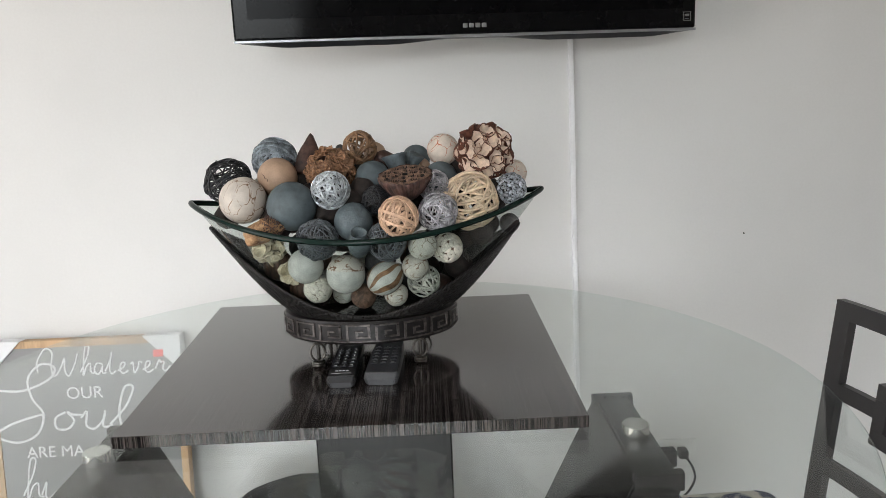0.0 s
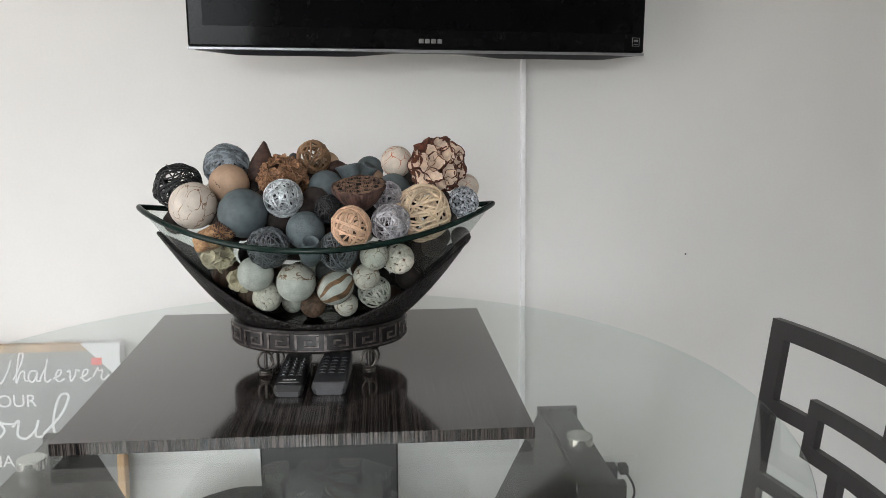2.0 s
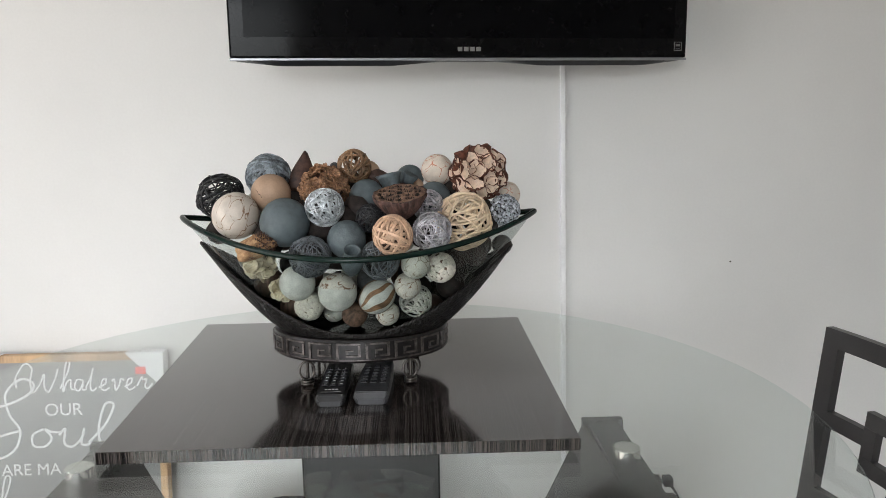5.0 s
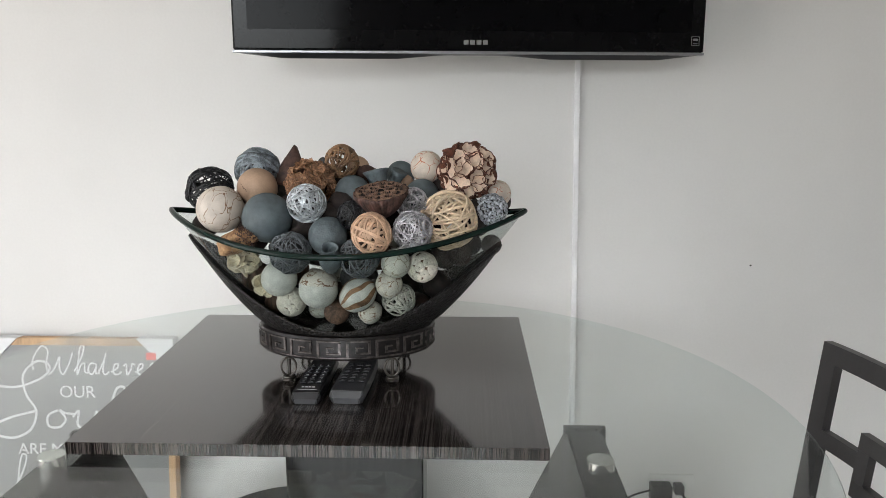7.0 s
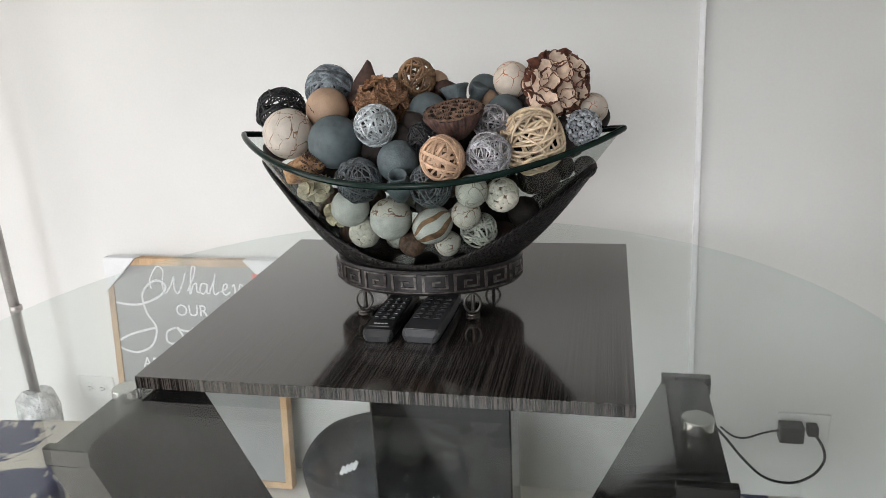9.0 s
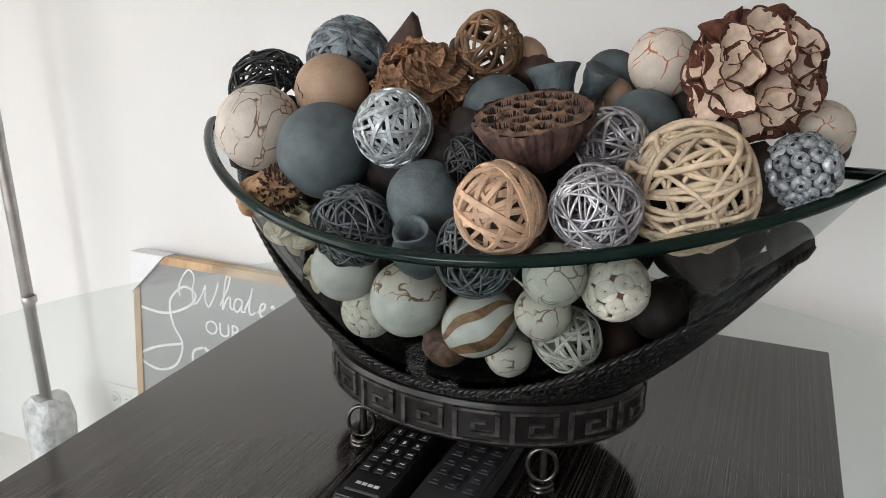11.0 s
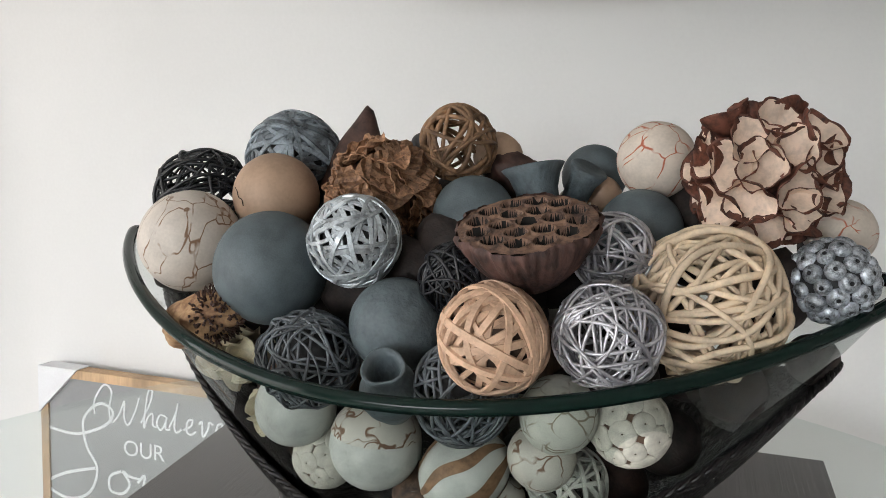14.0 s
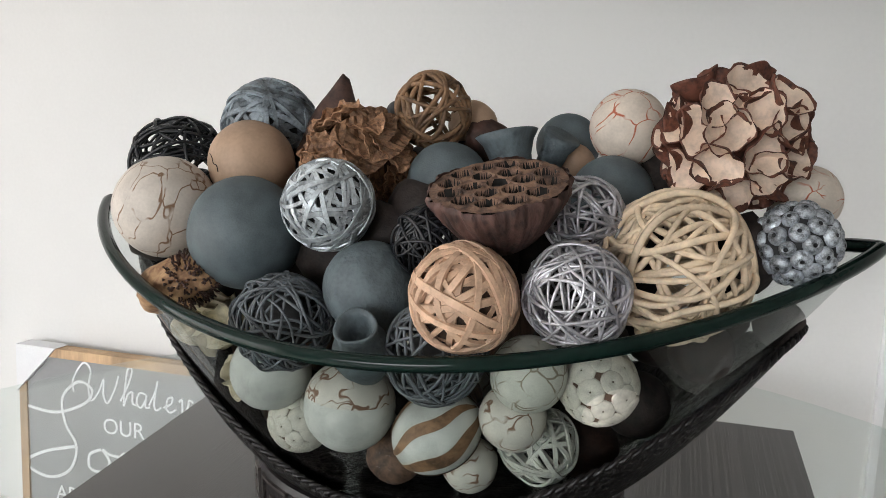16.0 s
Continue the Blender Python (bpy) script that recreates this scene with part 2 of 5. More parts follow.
M = dict(
    wall=mat("wall_paint", (0.745, 0.74, 0.73), 0.75, var=0.02, scale=2.5, fine=160, bump=0.08, dist=0.002),
    ceiling=mat("ceiling_paint", (0.82, 0.81, 0.79), 0.8, var=0.02, scale=3, fine=120, bump=0.05),
    floor=mat("floor_tile", (0.74, 0.72, 0.69), 0.3, var=0.1, scale=4, fine=60, bump=0.05),
    trim=mat("white_trim", (0.8, 0.8, 0.79), 0.4, var=0.03, scale=12, fine=200, bump=0.03),
    raceway=mat("raceway_plastic", (0.90, 0.90, 0.91), 0.3, var=0.03, scale=20, fine=200, bump=0.03),
    plate=mat("plate_plastic", (0.78, 0.78, 0.77), 0.35, var=0.03, bump=0.02),
    slot=mat("slot_dark", (0.03, 0.03, 0.03), 0.6, bump=0),
    black=mat("black_plastic", (0.010, 0.010, 0.012), 0.38, var=0.2, scale=60, bump=0.05, dist=0.0005),
    rubber=mat("remote_key_rubber", (0.022, 0.023, 0.028), 0.6, var=0.15, bump=0.05, dist=0.0004),
    print_white=mat("white_print", (0.75, 0.76, 0.78), 0.5, var=0.05, bump=0),
    grey_remote=mat("grey_remote_plastic", (0.030, 0.031, 0.035), 0.42, var=0.15, bump=0.05, dist=0.0004),
    tv_bezel=mat("gloss_black_bezel", (0.003, 0.003, 0.0035), 0.08, var=0.1, bump=0, spec=0.12),
    tv_screen=mat("dark_screen", (0.002, 0.002, 0.0025), 0.12, var=0.1, bump=0, spec=0.07),
    tv_lip=mat("silver_lip", (0.35, 0.36, 0.38), 0.3, metal=0.9, var=0.05, bump=0),
    tv_under=mat("tv_underside", (0.02, 0.021, 0.024), 0.35, var=0.1, bump=0.02),
    badge=mat("badge_silver", (0.24, 0.24, 0.24), 0.35, metal=0.6, var=0.05, bump=0),
    board=stripe_mat("striped_dark_laminate", (0.005, 0.004, 0.004), (0.056, 0.046, 0.043), 600, 0.14, coat=0.55),
    base=mat("black_brown_lacquer", (0.013, 0.012, 0.012), 0.12, var=0.2, scale=8, fine=300, bump=0.03, dist=0.0006),
    table_glass=clear_glass("table_glass", (0.965, 0.988, 0.98)),
    table_edge=clear_glass("table_glass_edge", (0.92, 0.96, 0.95), 0.6),
    bowl_glass=clear_glass("bowl_glass", (0.78, 0.81, 0.80), 0.7),
    bowl_rim=mat("bowl_rim_glass", (0.006, 0.016, 0.013), 0.12, var=0.15, scale=30, bump=0.0, spec=0.2),
    steel=mat("brushed_steel", (0.62, 0.61, 0.59), 0.24, metal=1.0, var=0.06, scale=30, fine=500, bump=0.04, dist=0.0004),
    stand=mat("hammered_dark_metal", (0.009, 0.0075, 0.007), 0.42, metal=0.0, var=0.35, scale=230, fine=420, bump=1.0, dist=0.006, spec=0.3),
    band=mat("dark_band_metal", (0.012, 0.010, 0.010), 0.36, metal=0.3, var=0.3, scale=120, fine=500, bump=0.4, dist=0.001),
    # paler than the band, so its colour carries the window highlights
    relief=mat("highlight_relief_metal", (0.11, 0.096, 0.092), 0.32, metal=0.65, var=0.35, scale=90, fine=500, bump=0.35, dist=0.0008),
    wire_foot=mat("dark_wire_metal", (0.12, 0.11, 0.10), 0.28, metal=0.95, var=0.2, scale=80, bump=0.1, dist=0.0005),
    chair=mat("black_brown_chair_paint", (0.030, 0.028, 0.029), 0.3, var=0.15, scale=10, fine=400, bump=0.05, dist=0.0006),
    cushion=patch_mat("patched_cloth", (0.66, 0.62, 0.56), (0.045, 0.055, 0.13), 11),
    chalk=mat("grey_board_face", (0.27, 0.275, 0.28), 0.8, var=0.06, scale=9, fine=300, bump=0.1, dist=0.0006),
    wood_edge=mat("tan_wood_edge", (0.50, 0.33, 0.19), 0.6, var=0.2, scale=14, fine=200, bump=0.2, stretch=(1, 1, 0.15)),
    dark_wood=mat("dark_wood", (0.08, 0.055, 0.045), 0.55, var=0.25, scale=14, fine=160, bump=0.2),
    card=mat("white_corner_card", (0.74, 0.75, 0.77), 0.7, var=0.03, scale=20, bump=0.05),
    red=mat("red_sticker", (0.75, 0.12, 0.10), 0.6, var=0.05, bump=0),
    bag=mat("black_nylon", (0.03, 0.03, 0.034), 0.7, var=0.25, scale=14, fine=260, bump=0.5, dist=0.004),
    film=mat("crumpled_clear_wrap", (0.55, 0.56, 0.57), 0.2, var=0.25, scale=22, fine=60, bump=1.0, dist=0.02, coat=0.6),
    pole=mat("grey_pole", (0.46, 0.44, 0.43), 0.35, metal=0.6, var=0.12, scale=16, bump=0.05),
    slate=mat("slate_blue_ball", (0.080, 0.102, 0.112), 0.6, var=0.14, scale=70, fine=900, bump=0.35, dist=0.0012),
    slate_rough=mat("slate_blue_pitted", (0.092, 0.116, 0.127), 0.65, var=0.14, scale=90, fine=380, bump=0.7, dist=0.002),
    tan=mat("tan_ball", (0.40, 0.27, 0.185), 0.6, var=0.10, scale=45, fine=380, bump=0.2, dist=0.001),
    tan_strip=mat("tan_cane", (0.55, 0.36, 0.245), 0.55, var=0.16, scale=90, fine=600, bump=0.2, dist=0.0006, each=0.18),
    cream_vine=mat("peeled_vine", (0.72, 0.57, 0.41), 0.55, var=0.14, scale=70, fine=420, bump=0.25, dist=0.0008, each=0.12),
    black_vine=mat("black_vine", (0.012, 0.013, 0.016), 0.4, var=0.3, scale=80, bump=0.3, dist=0.0006),
    slate_strip=mat("slate_wash_strip", (0.17, 0.20, 0.225), 0.5, var=0.4, scale=70, fine=500, bump=0.3, dist=0.0008, each=0.45),
    slate_wire=mat("slate_wire", (0.105, 0.118, 0.13), 0.5, var=0.25, scale=90, bump=0.25, dist=0.0006, each=0.35),
    silver_strip=mat("silver_washed_strip", (0.47, 0.51, 0.54), 0.36, metal=0.35, var=0.3, scale=80, fine=500, bump=0.4, dist=0.0008, each=0.4),
    silver_wire=mat("silver_wire", (0.50, 0.49, 0.52), 0.36, metal=0.6, var=0.2, scale=90, bump=0.15, dist=0.0005, each=0.3),
    twig=mat("brown_twig", (0.21, 0.118, 0.062), 0.6, var=0.3, scale=80, fine=400, bump=0.35, dist=0.0008, each=0.3),
    pale_vine=mat("pale_vine", (0.56, 0.56, 0.50), 0.6, var=0.15, scale=80, bump=0.2, dist=0.0006, each=0.15),
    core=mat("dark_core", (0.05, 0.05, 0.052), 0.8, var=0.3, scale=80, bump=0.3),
    # dark brown for the shade between the cane strips
    tan_gap_shade=mat("tan_gap_shade", (0.05, 0.026, 0.015), 0.8, var=0.3, scale=80, bump=0.3),
    petal=mat("ivory_petal", (0.74, 0.58, 0.46), 0.65, var=0.10, scale=120, fine=500, bump=0.25, dist=0.0008, each=0.16),
    bark=mat("brown_bark", (0.125, 0.042, 0.025), 0.7, var=0.35, scale=150, fine=500, bump=0.6, dist=0.001),
    leaf=mat("dry_brown_leaf", (0.27, 0.145, 0.078), 0.7, var=0.4, scale=230, fine=700, bump=0.8, dist=0.001, second=(0.10, 0.05, 0.028), each=0.25),
    pod=mat("lotus_pod_brown", (0.070, 0.034, 0.027), 0.7, var=0.45, scale=90, fine=420, bump=0.8, dist=0.0015, stretch=(1, 1, 0.35)),
    pod_face=mat("lotus_pod_face", (0.16, 0.092, 0.06), 0.75, var=0.4, scale=160, fine=600, bump=0.8, dist=0.001, second=(0.05, 0.028, 0.022)),
    pod_hole=mat("pod_hollow", (0.006, 0.004, 0.0035), 0.9, var=0.2, bump=0.2),
    husk=mat("gap_shade", (0.065, 0.030, 0.022), 0.6, var=0.3, scale=70, fine=400, bump=0.5, dist=0.001),
    # near-black that puts the shade of the heap's gaps into colour
    gap_shade=mat("black_brown_gap_shade", (0.022, 0.014, 0.012), 0.75, var=0.4, scale=110, fine=500, bump=0.6, dist=0.001),
    cream_scale=cell_mat("cream_scale_ball", (0.56, 0.50, 0.44), (0.20, 0.11, 0.06), 40, 0.028, stretch=(1.2, 1.2, 0.5)),
    red_scale=cell_mat("white_red_seam_ball", (0.62, 0.54, 0.46), (0.40, 0.10, 0.045), 47, 0.032, stretch=(1.15, 1.15, 0.55)),
    pale_scale=cell_mat("pale_seam_ball", (0.60, 0.60, 0.53), (0.26, 0.22, 0.16), 62, 0.05),
    crack=cell_mat("cracked_pale_ball", (0.62, 0.59, 0.52), (0.20, 0.11, 0.065), 32, 0.035, warp=0.05),
    mint=mat("pale_mint_ball", (0.57, 0.58, 0.54), 0.55, var=0.12, scale=55, fine=600, bump=0.3, dist=0.001),
    disc_cream=mat("cream_nut_slice", (0.64, 0.61, 0.53), 0.55, var=0.1, scale=120, fine=500, bump=0.2, dist=0.0006, each=0.08),
    # dark brown between and under the nut slices
    disc_core=mat("brown_joint", (0.10, 0.06, 0.04), 0.8, var=0.3, bump=0.3),
    bead=mat("silver_glitter_bead", (0.42, 0.45, 0.49), 0.4, metal=0.4, var=0.35, scale=300, fine=1200, bump=0.6, dist=0.0006, each=0.25),
    bead_shade=mat("bead_shade", (0.02, 0.02, 0.022), 0.8, bump=0),
    shell=mat("ivory_curl", (0.62, 0.55, 0.40), 0.6, var=0.15, scale=70, fine=400, bump=0.3, dist=0.001),
    nut=mat("brown_fibre_nut", (0.13, 0.075, 0.05), 0.7, var=0.35, scale=160, fine=500, bump=0.8, dist=0.001, stretch=(1, 1, 0.1)),
    protea=mat("dried_protea", (0.40, 0.25, 0.13), 0.75, var=0.3, scale=60, fine=400, bump=0.6, dist=0.0015, second=(0.12, 0.045, 0.02)),
)


def hammer(m, scale, depth):
    """Round dents beaten into a metal sheet."""
    n, l = m.node_tree.nodes, m.node_tree.links
    tc, v, b = n.new("ShaderNodeTexCoord"), n.new("ShaderNodeTexVoronoi"), n.new("ShaderNodeBump")
    v.inputs["Scale"].default_value = scale
    b.inputs["Strength"].default_value, b.inputs["Distance"].default_value = 1.0, depth
    l.new(tc.outputs["Object"], v.inputs["Vector"])
    l.new(v.outputs["Distance"], b.inputs["Height"])
    p = n["Principled BSDF"]
    old = p.inputs["Normal"].links[0].from_node
    l.new(b.outputs[0], old.inputs["Normal"])


hammer(M["stand"], 150, 0.004)


# ---- building helpers ----
def finish(name, bm, material, smooth=True):
    me = bpy.data.meshes.new(name)
    bmesh.ops.recalc_face_normals(bm, faces=bm.faces[:])
    bm.to_mesh(me)
    bm.free()
    for m in material if isinstance(material, (list, tuple)) else [material]:
        me.materials.append(m)
    if smooth:
        me.polygons.foreach_set("use_smooth", [True] * len(me.polygons))
    return me


def part(name, bm, material, parent, label="", smooth=False):
    ob = new(name, finish(name, bm, material, smooth))
    if parent:
        ob.parent = parent
    return tagged(ob, label)


def thing(name, label, category, m=None, group="", kind=""):
    ob = new(name)
    ob.empty_display_size = 0.05
    ob.matrix_world = m or Matrix()
    return tagged(ob, label, category, group, kind)


def box(bm, x0, x1, y0, y1, z0, z1, bevel=0.0, m=None):
    r = bmesh.ops.create_cube(bm, size=1)
    vs = r["verts"]
    for v in vs:
        v.co = Vector(((x0 + x1) / 2 + v.co.x * (x1 - x0), (y0 + y1) / 2 + v.co.y * (y1 - y0), (z0 + z1) / 2 + v.co.z * (z1 - z0)))
    if bevel:
        es = list({e for v in vs for e in v.link_edges})
        g = bmesh.ops.bevel(bm, geom=es, offset=bevel, segments=2, affect="EDGES", profile=0.6)
        vs = list({v for f in g["faces"] for v in f.verts} | {v for v in vs if v.is_valid})
    if m is not None:
        bmesh.ops.transform(bm, matrix=m, verts=vs)
    return bm


def boxbm(*a, **k):
    return box(bmesh.new(), *a, **k)


def lathe(bm, prof, seg=32, cx=0, cy=0):
    """prof: (r, z) pairs from bottom to top; closes at r = 0."""
    rings = []
    for r, z in prof:
        if r < 1e-6:
            rings.append([bm.verts.new((cx, cy, z))])
        else:
            rings.append([bm.verts.new((cx + r * math.cos(2 * math.pi * i / seg), cy + r * math.sin(2 * math.pi * i / seg), z)) for i in range(seg)])
    for a, b in zip(rings, rings[1:]):
        for i in range(seg):
            j = (i + 1) % seg
            if len(a) == 1 and len(b) > 1:
                bm.faces.new((a[0], b[j], b[i]))
            elif len(b) == 1 and len(a) > 1:
                bm.faces.new((a[i], a[j], b[0]))
            elif len(a) > 1:
                bm.faces.new((a[i], a[j], b[j], b[i]))
    return bm


def tube(bm, pts, r, closed=False, sides=6, flat=None, up=None):
    """A round rod along pts, or with flat = (width, thickness) a ribbon whose normal is up(p)."""
    n = len(pts)
    rings = []
    last = None
    for i, p in enumerate(pts):
        a = pts[(i - 1) % n] if closed or i > 0 else p
        b = pts[(i + 1) % n] if closed or i < n - 1 else p
        t = (b - a).normalized()
        if up:
            nn = up(p).normalized()
        else:
            nn = last if last else (Vector((0, 0, 1)) if abs(t.z) < 0.9 else Vector((1, 0, 0)))
        s = t.cross(nn).normalized()
        nn = s.cross(t).normalized()
        last = nn
        if flat:
            w, h = flat[0] / 2, flat[1] / 2
            ring = [p + s * w - nn * h, p + s * w * 0.8 + nn * h, p - s * w * 0.8 + nn * h, p - s * w - nn * h]
        else:
            ring = [p + (s * math.cos(2 * math.pi * k / sides) + nn * math.sin(2 * math.pi * k / sides)) * r for k in range(sides)]
        rings.append([bm.verts.new(c) for c in ring])
    m = len(rings[0])
    for i in range(n if closed else n - 1):
        a, b = rings[i], rings[(i + 1) % n]
        for k in range(m):
            bm.faces.new((a[k], a[(k + 1) % m], b[(k + 1) % m], b[k]))
    if not closed:
        bm.faces.new(rings[0][::-1])
        bm.faces.new(rings[-1])
    return bm


def smooth_path(pts, k=6):
    """Catmull-Rom through the points."""
    P = [Vector(p) for p in pts]
    out = []
    for i in range(len(P) - 1):
        a, b, c, d = P[max(0, i - 1)], P[i], P[i + 1], P[min(len(P) - 1, i + 2)]
        for s in range(k):
            t = s / k
            out.append(0.5 * ((2 * b) + (c - a) * t + (2 * a - 5 * b + 4 * c - d) * t * t + (3 * b - a - 3 * c + d) * t ** 3))
    out.append(P[-1])
    return out


# ---- the room ----
WALL = 1.85
X0, X1, Y0, TOP = -2.6, 3.2, -3.0, 2.55


def struct(name, bm, material, label, category):
    return tagged(part(name, bm, material, None), label, category, kind="structure")


struct("wall_north", boxbm(X0 - 0.12, X1 + 0.12, WALL, WALL + 0.12, 0, TOP), M["wall"], "smooth off-white painted wall behind the table", "wall")
struct("wall_east", boxbm(X1, X1 + 0.12, Y0, WALL, 0, TOP), M["wall"], "smooth off-white painted side wall", "wall")
bm = bmesh.new()
box(bm, X0 - 0.12, X0, Y0, -1.6, 0, TOP)
box(bm, X0 - 0.12, X0, 0.7, WALL, 0, TOP)
box(bm, X0 - 0.12, X0, -1.6, 0.7, 0, 0.1)
box(bm, X0 - 0.12, X0, -1.6, 0.7, 2.2, TOP)
struct("wall_west", bm, M["wall"], "off-white painted wall with a wide window opening", "wall")
# the patio opening is unseen, assumed to let the fill in
bm = bmesh.new()
box(bm, X0 - 0.12, -2.3, Y0 - 0.12, Y0, 0, TOP)
box(bm, 0.3, X1 + 0.12, Y0 - 0.12, Y0, 0, TOP)
box(bm, -2.3, 0.3, Y0 - 0.12, Y0, 0, 0.06)
box(bm, -2.3, 0.3, Y0 - 0.12, Y0, 2.2, TOP)
struct("wall_south", bm, M["wall"], "off-white painted wall with an assumed patio opening", "wall")
struct("ceiling", boxbm(X0 - 0.12, X1 + 0.12, Y0 - 0.12, WALL + 0.12, TOP, TOP + 0.1), M["ceiling"], "plain white painted ceiling", "ceiling")
struct("floor", boxbm(X0 - 0.12, X1 + 0.12, Y0 - 0.12, WALL + 0.12, -0.1, 0), M["floor"], "beige tiled floor under the table", "floor")
for nm, x0, x1, y0, y1, z0, z1 in (("window_1", X0 - 0.09, X0 - 0.05, -1.6, 0.7, 0.1, 2.2), ("window_2", -2.3, 0.3, Y0 - 0.09, Y0 - 0.05, 0.06, 2.2)):
    w = thing(nm, "white framed window letting daylight in", "window", kind="structure")
    bm = bmesh.new()
    if nm == "window_1":
        box(bm, x0, x1, y0, y0 + 0.05, z0, z1), box(bm, x0, x1, y1 - 0.05, y1, z0, z1)
        box(bm, x0, x1, y0 + 0.05, y1 - 0.05, z0, z0 + 0.05), box(bm, x0, x1, y0 + 0.05, y1 - 0.05, z1 - 0.05, z1)
    else:
        box(bm, x0, x0 + 0.05, y0, y1, z0, z1), box(bm, x1 - 0.05, x1, y0, y1, z0, z1)
        box(bm, x0 + 0.05, x1 - 0.05, y0, y1, z0, z0 + 0.05), box(bm, x0 + 0.05, x1 - 0.05, y0, y1, z1 - 0.05, z1)
    part("window_frame", bm, M["trim"], w)

nail = tagged(part("nail", lathe(bmesh.new(), [(0, -0.004), (0.0018, -0.004), (0.0022, 0.002), (0, 0.0026)], 10), M["slot"], None), "tiny dark nail in the wall", "nail")
nail.matrix_world = pose(0.747, WALL, 0.824, 90, 0, 0)

# cable raceway down the wall
rw = thing("cable_raceway", "narrow white plastic cable raceway fixed down the wall", "cable cover", pose(0.326, WALL, 0, 0, -0.95, 0))
part("channel", boxbm(-0.0058, 0.0058, -0.013, -0.0003, 0.30, 1.75, bevel=0.0015), M["raceway"], rw)
part("cap", boxbm(-0.0068, 0.0068, -0.0145, -0.0003, 0.285, 0.30, bevel=0.002), M["raceway"], rw)


def outlet(x, z, label):
    o = thing("wall_outlet", label, "outlet", pose(x, WALL, z), group="wall outlets")
    part("plate", boxbm(-0.0585, 0.0585, -0.006, -0.0003, -0.036, 0.036, bevel=0.003), M["plate"], o)
    for sx in (-0.02, 0.02):
        s = part("socket", lathe(bmesh.new(), [(0, -0.001), (0.0165, -0.001), (0.0165, 0.002), (0.0155, 0.003), (0, 0.003)], 24), M["plate"], o)
        s.matrix_local = pose(sx, -0.0062, 0, 90, 0, 0)
        bm = bmesh.new()
        for dz in (-0.006, 0.005):
            box(bm, sx - 0.005, sx + 0.003, -0.0100, -0.0090, dz - 0.001, dz + 0.001)
        box(bm, sx + 0.007, sx + 0.011, -0.0100, -0.0090, -0.002, 0.002)
        part("slots", bm, M["slot"], o)
    return o


outlet(0.583, 0.229, "white wall outlet with a black adapter plugged in")
outlet(-1.325, 0.219, "white double wall outlet beside the leaning sign")

ad = thing("power_adapter", "small black power adapter plugged into the wall outlet", "adapter", pose(0.551, WALL - 0.0095, 0.227))
part("body", boxbm(-0.027, 0.027, -0.035, 0, -0.022, 0.022, bevel=0.004), M["black"], ad)
bm = tube(bmesh.new(), smooth_path([(-0.027, -0.02, 0.005), (-0.06, -0.02, -0.005), (-0.1, -0.02, -0.022), (-0.13, -0.02, -0.018), (-0.16, -0.03, 0.01)]), 0.0025)
part("cord", bm, M["black"], ad, smooth=True)
pl = thing("plug_cable", "black plug with a cord looping down", "cable", pose(0.598, WALL - 0.0095, 0.235))
part("plug", boxbm(-0.012, 0.012, -0.03, 0, -0.012, 0.012, bevel=0.004), M["black"], pl)
bm = tube(bmesh.new(), smooth_path([(0.004, -0.028, -0.005), (0.022, -0.035, -0.035), (0.027, -0.035, -0.07), (0.005, -0.035, -0.11), (-0.04, -0.035, -0.135), (-0.10, -0.035, -0.125), (-0.15, -0.035, -0.08), (-0.19, -0.035, -0.03), (-0.215, -0.035, 0.0)]), 0.0033)
part("cord", bm, M["black"], pl, smooth=True)

# ---- television ----
TVW, TVH = 0.9926, 0.60
tvm = Matrix.Translation((0.0615, 1.622, 1.322)) @ pose(0, 0, 0, 0, 0, 8.0)
tv = thing("television", "large black flat television on a swung-out wall mount", "television", tvm)
part("case", boxbm(-TVW / 2, TVW / 2, 0.0, 0.035, 0.004, TVH, bevel=0.004), M["tv_bezel"], tv, "glossy black case")
part("back_shell", boxbm(-TVW / 2 + 0.06, TVW / 2 - 0.06, 0.035, 0.07, 0.05, TVH - 0.06, bevel=0.012), M["black"], tv)
part("screen", boxbm(-TVW / 2 + 0.03, TVW / 2 - 0.03, -0.0015, 0.0, 0.045, TVH - 0.03), M["tv_screen"], tv)
part("lip", boxbm(-TVW / 2, TVW / 2, -0.003, 0.012, -0.002, 0.0035, bevel=0.001), M["tv_lip"], tv, "thin silver bottom lip")
bm = bmesh.new()
n = 48
rows = []
for i in range(n + 1):
    u = -1 + 2 * i / n
    d = 0.010 * min(1, (1 - abs(u)) / 0.18) * (1 if abs(u) > 0.34 else max(0.15, (abs(u) - 0.1) / 0.24 if abs(u) > 0.1 else 0.15))
    x = u * (TVW / 2 - 0.012)
    rows.append([bm.verts.new(c) for c in ((x, 0.003, -0.0021), (x, 0.012, -0.0021 - d), (x, 0.032, -0.0021 - d * 0.9), (x, 0.034, 0.002))])
for a, b in zip(rows, rows[1:]):
    for k in range(4):
        bm.faces.new((a[k], a[(k + 1) % 4], b[(k + 1) % 4], b[k]))
bm.faces.new(rows[0]), bm.faces.new(rows[-1][::-1])
part("speaker_bar", bm, M["tv_under"], tv)
bm = bmesh.new()
for k in range(4):
    box(bm, -0.026 + k * 0.0135, -0.016 + k * 0.0135, -0.0025, -0.0001, 0.017, 0.026, bevel=0.0008)
part("badge", bm, M["badge"], tv, "small silver badge")
bm = bmesh.new()
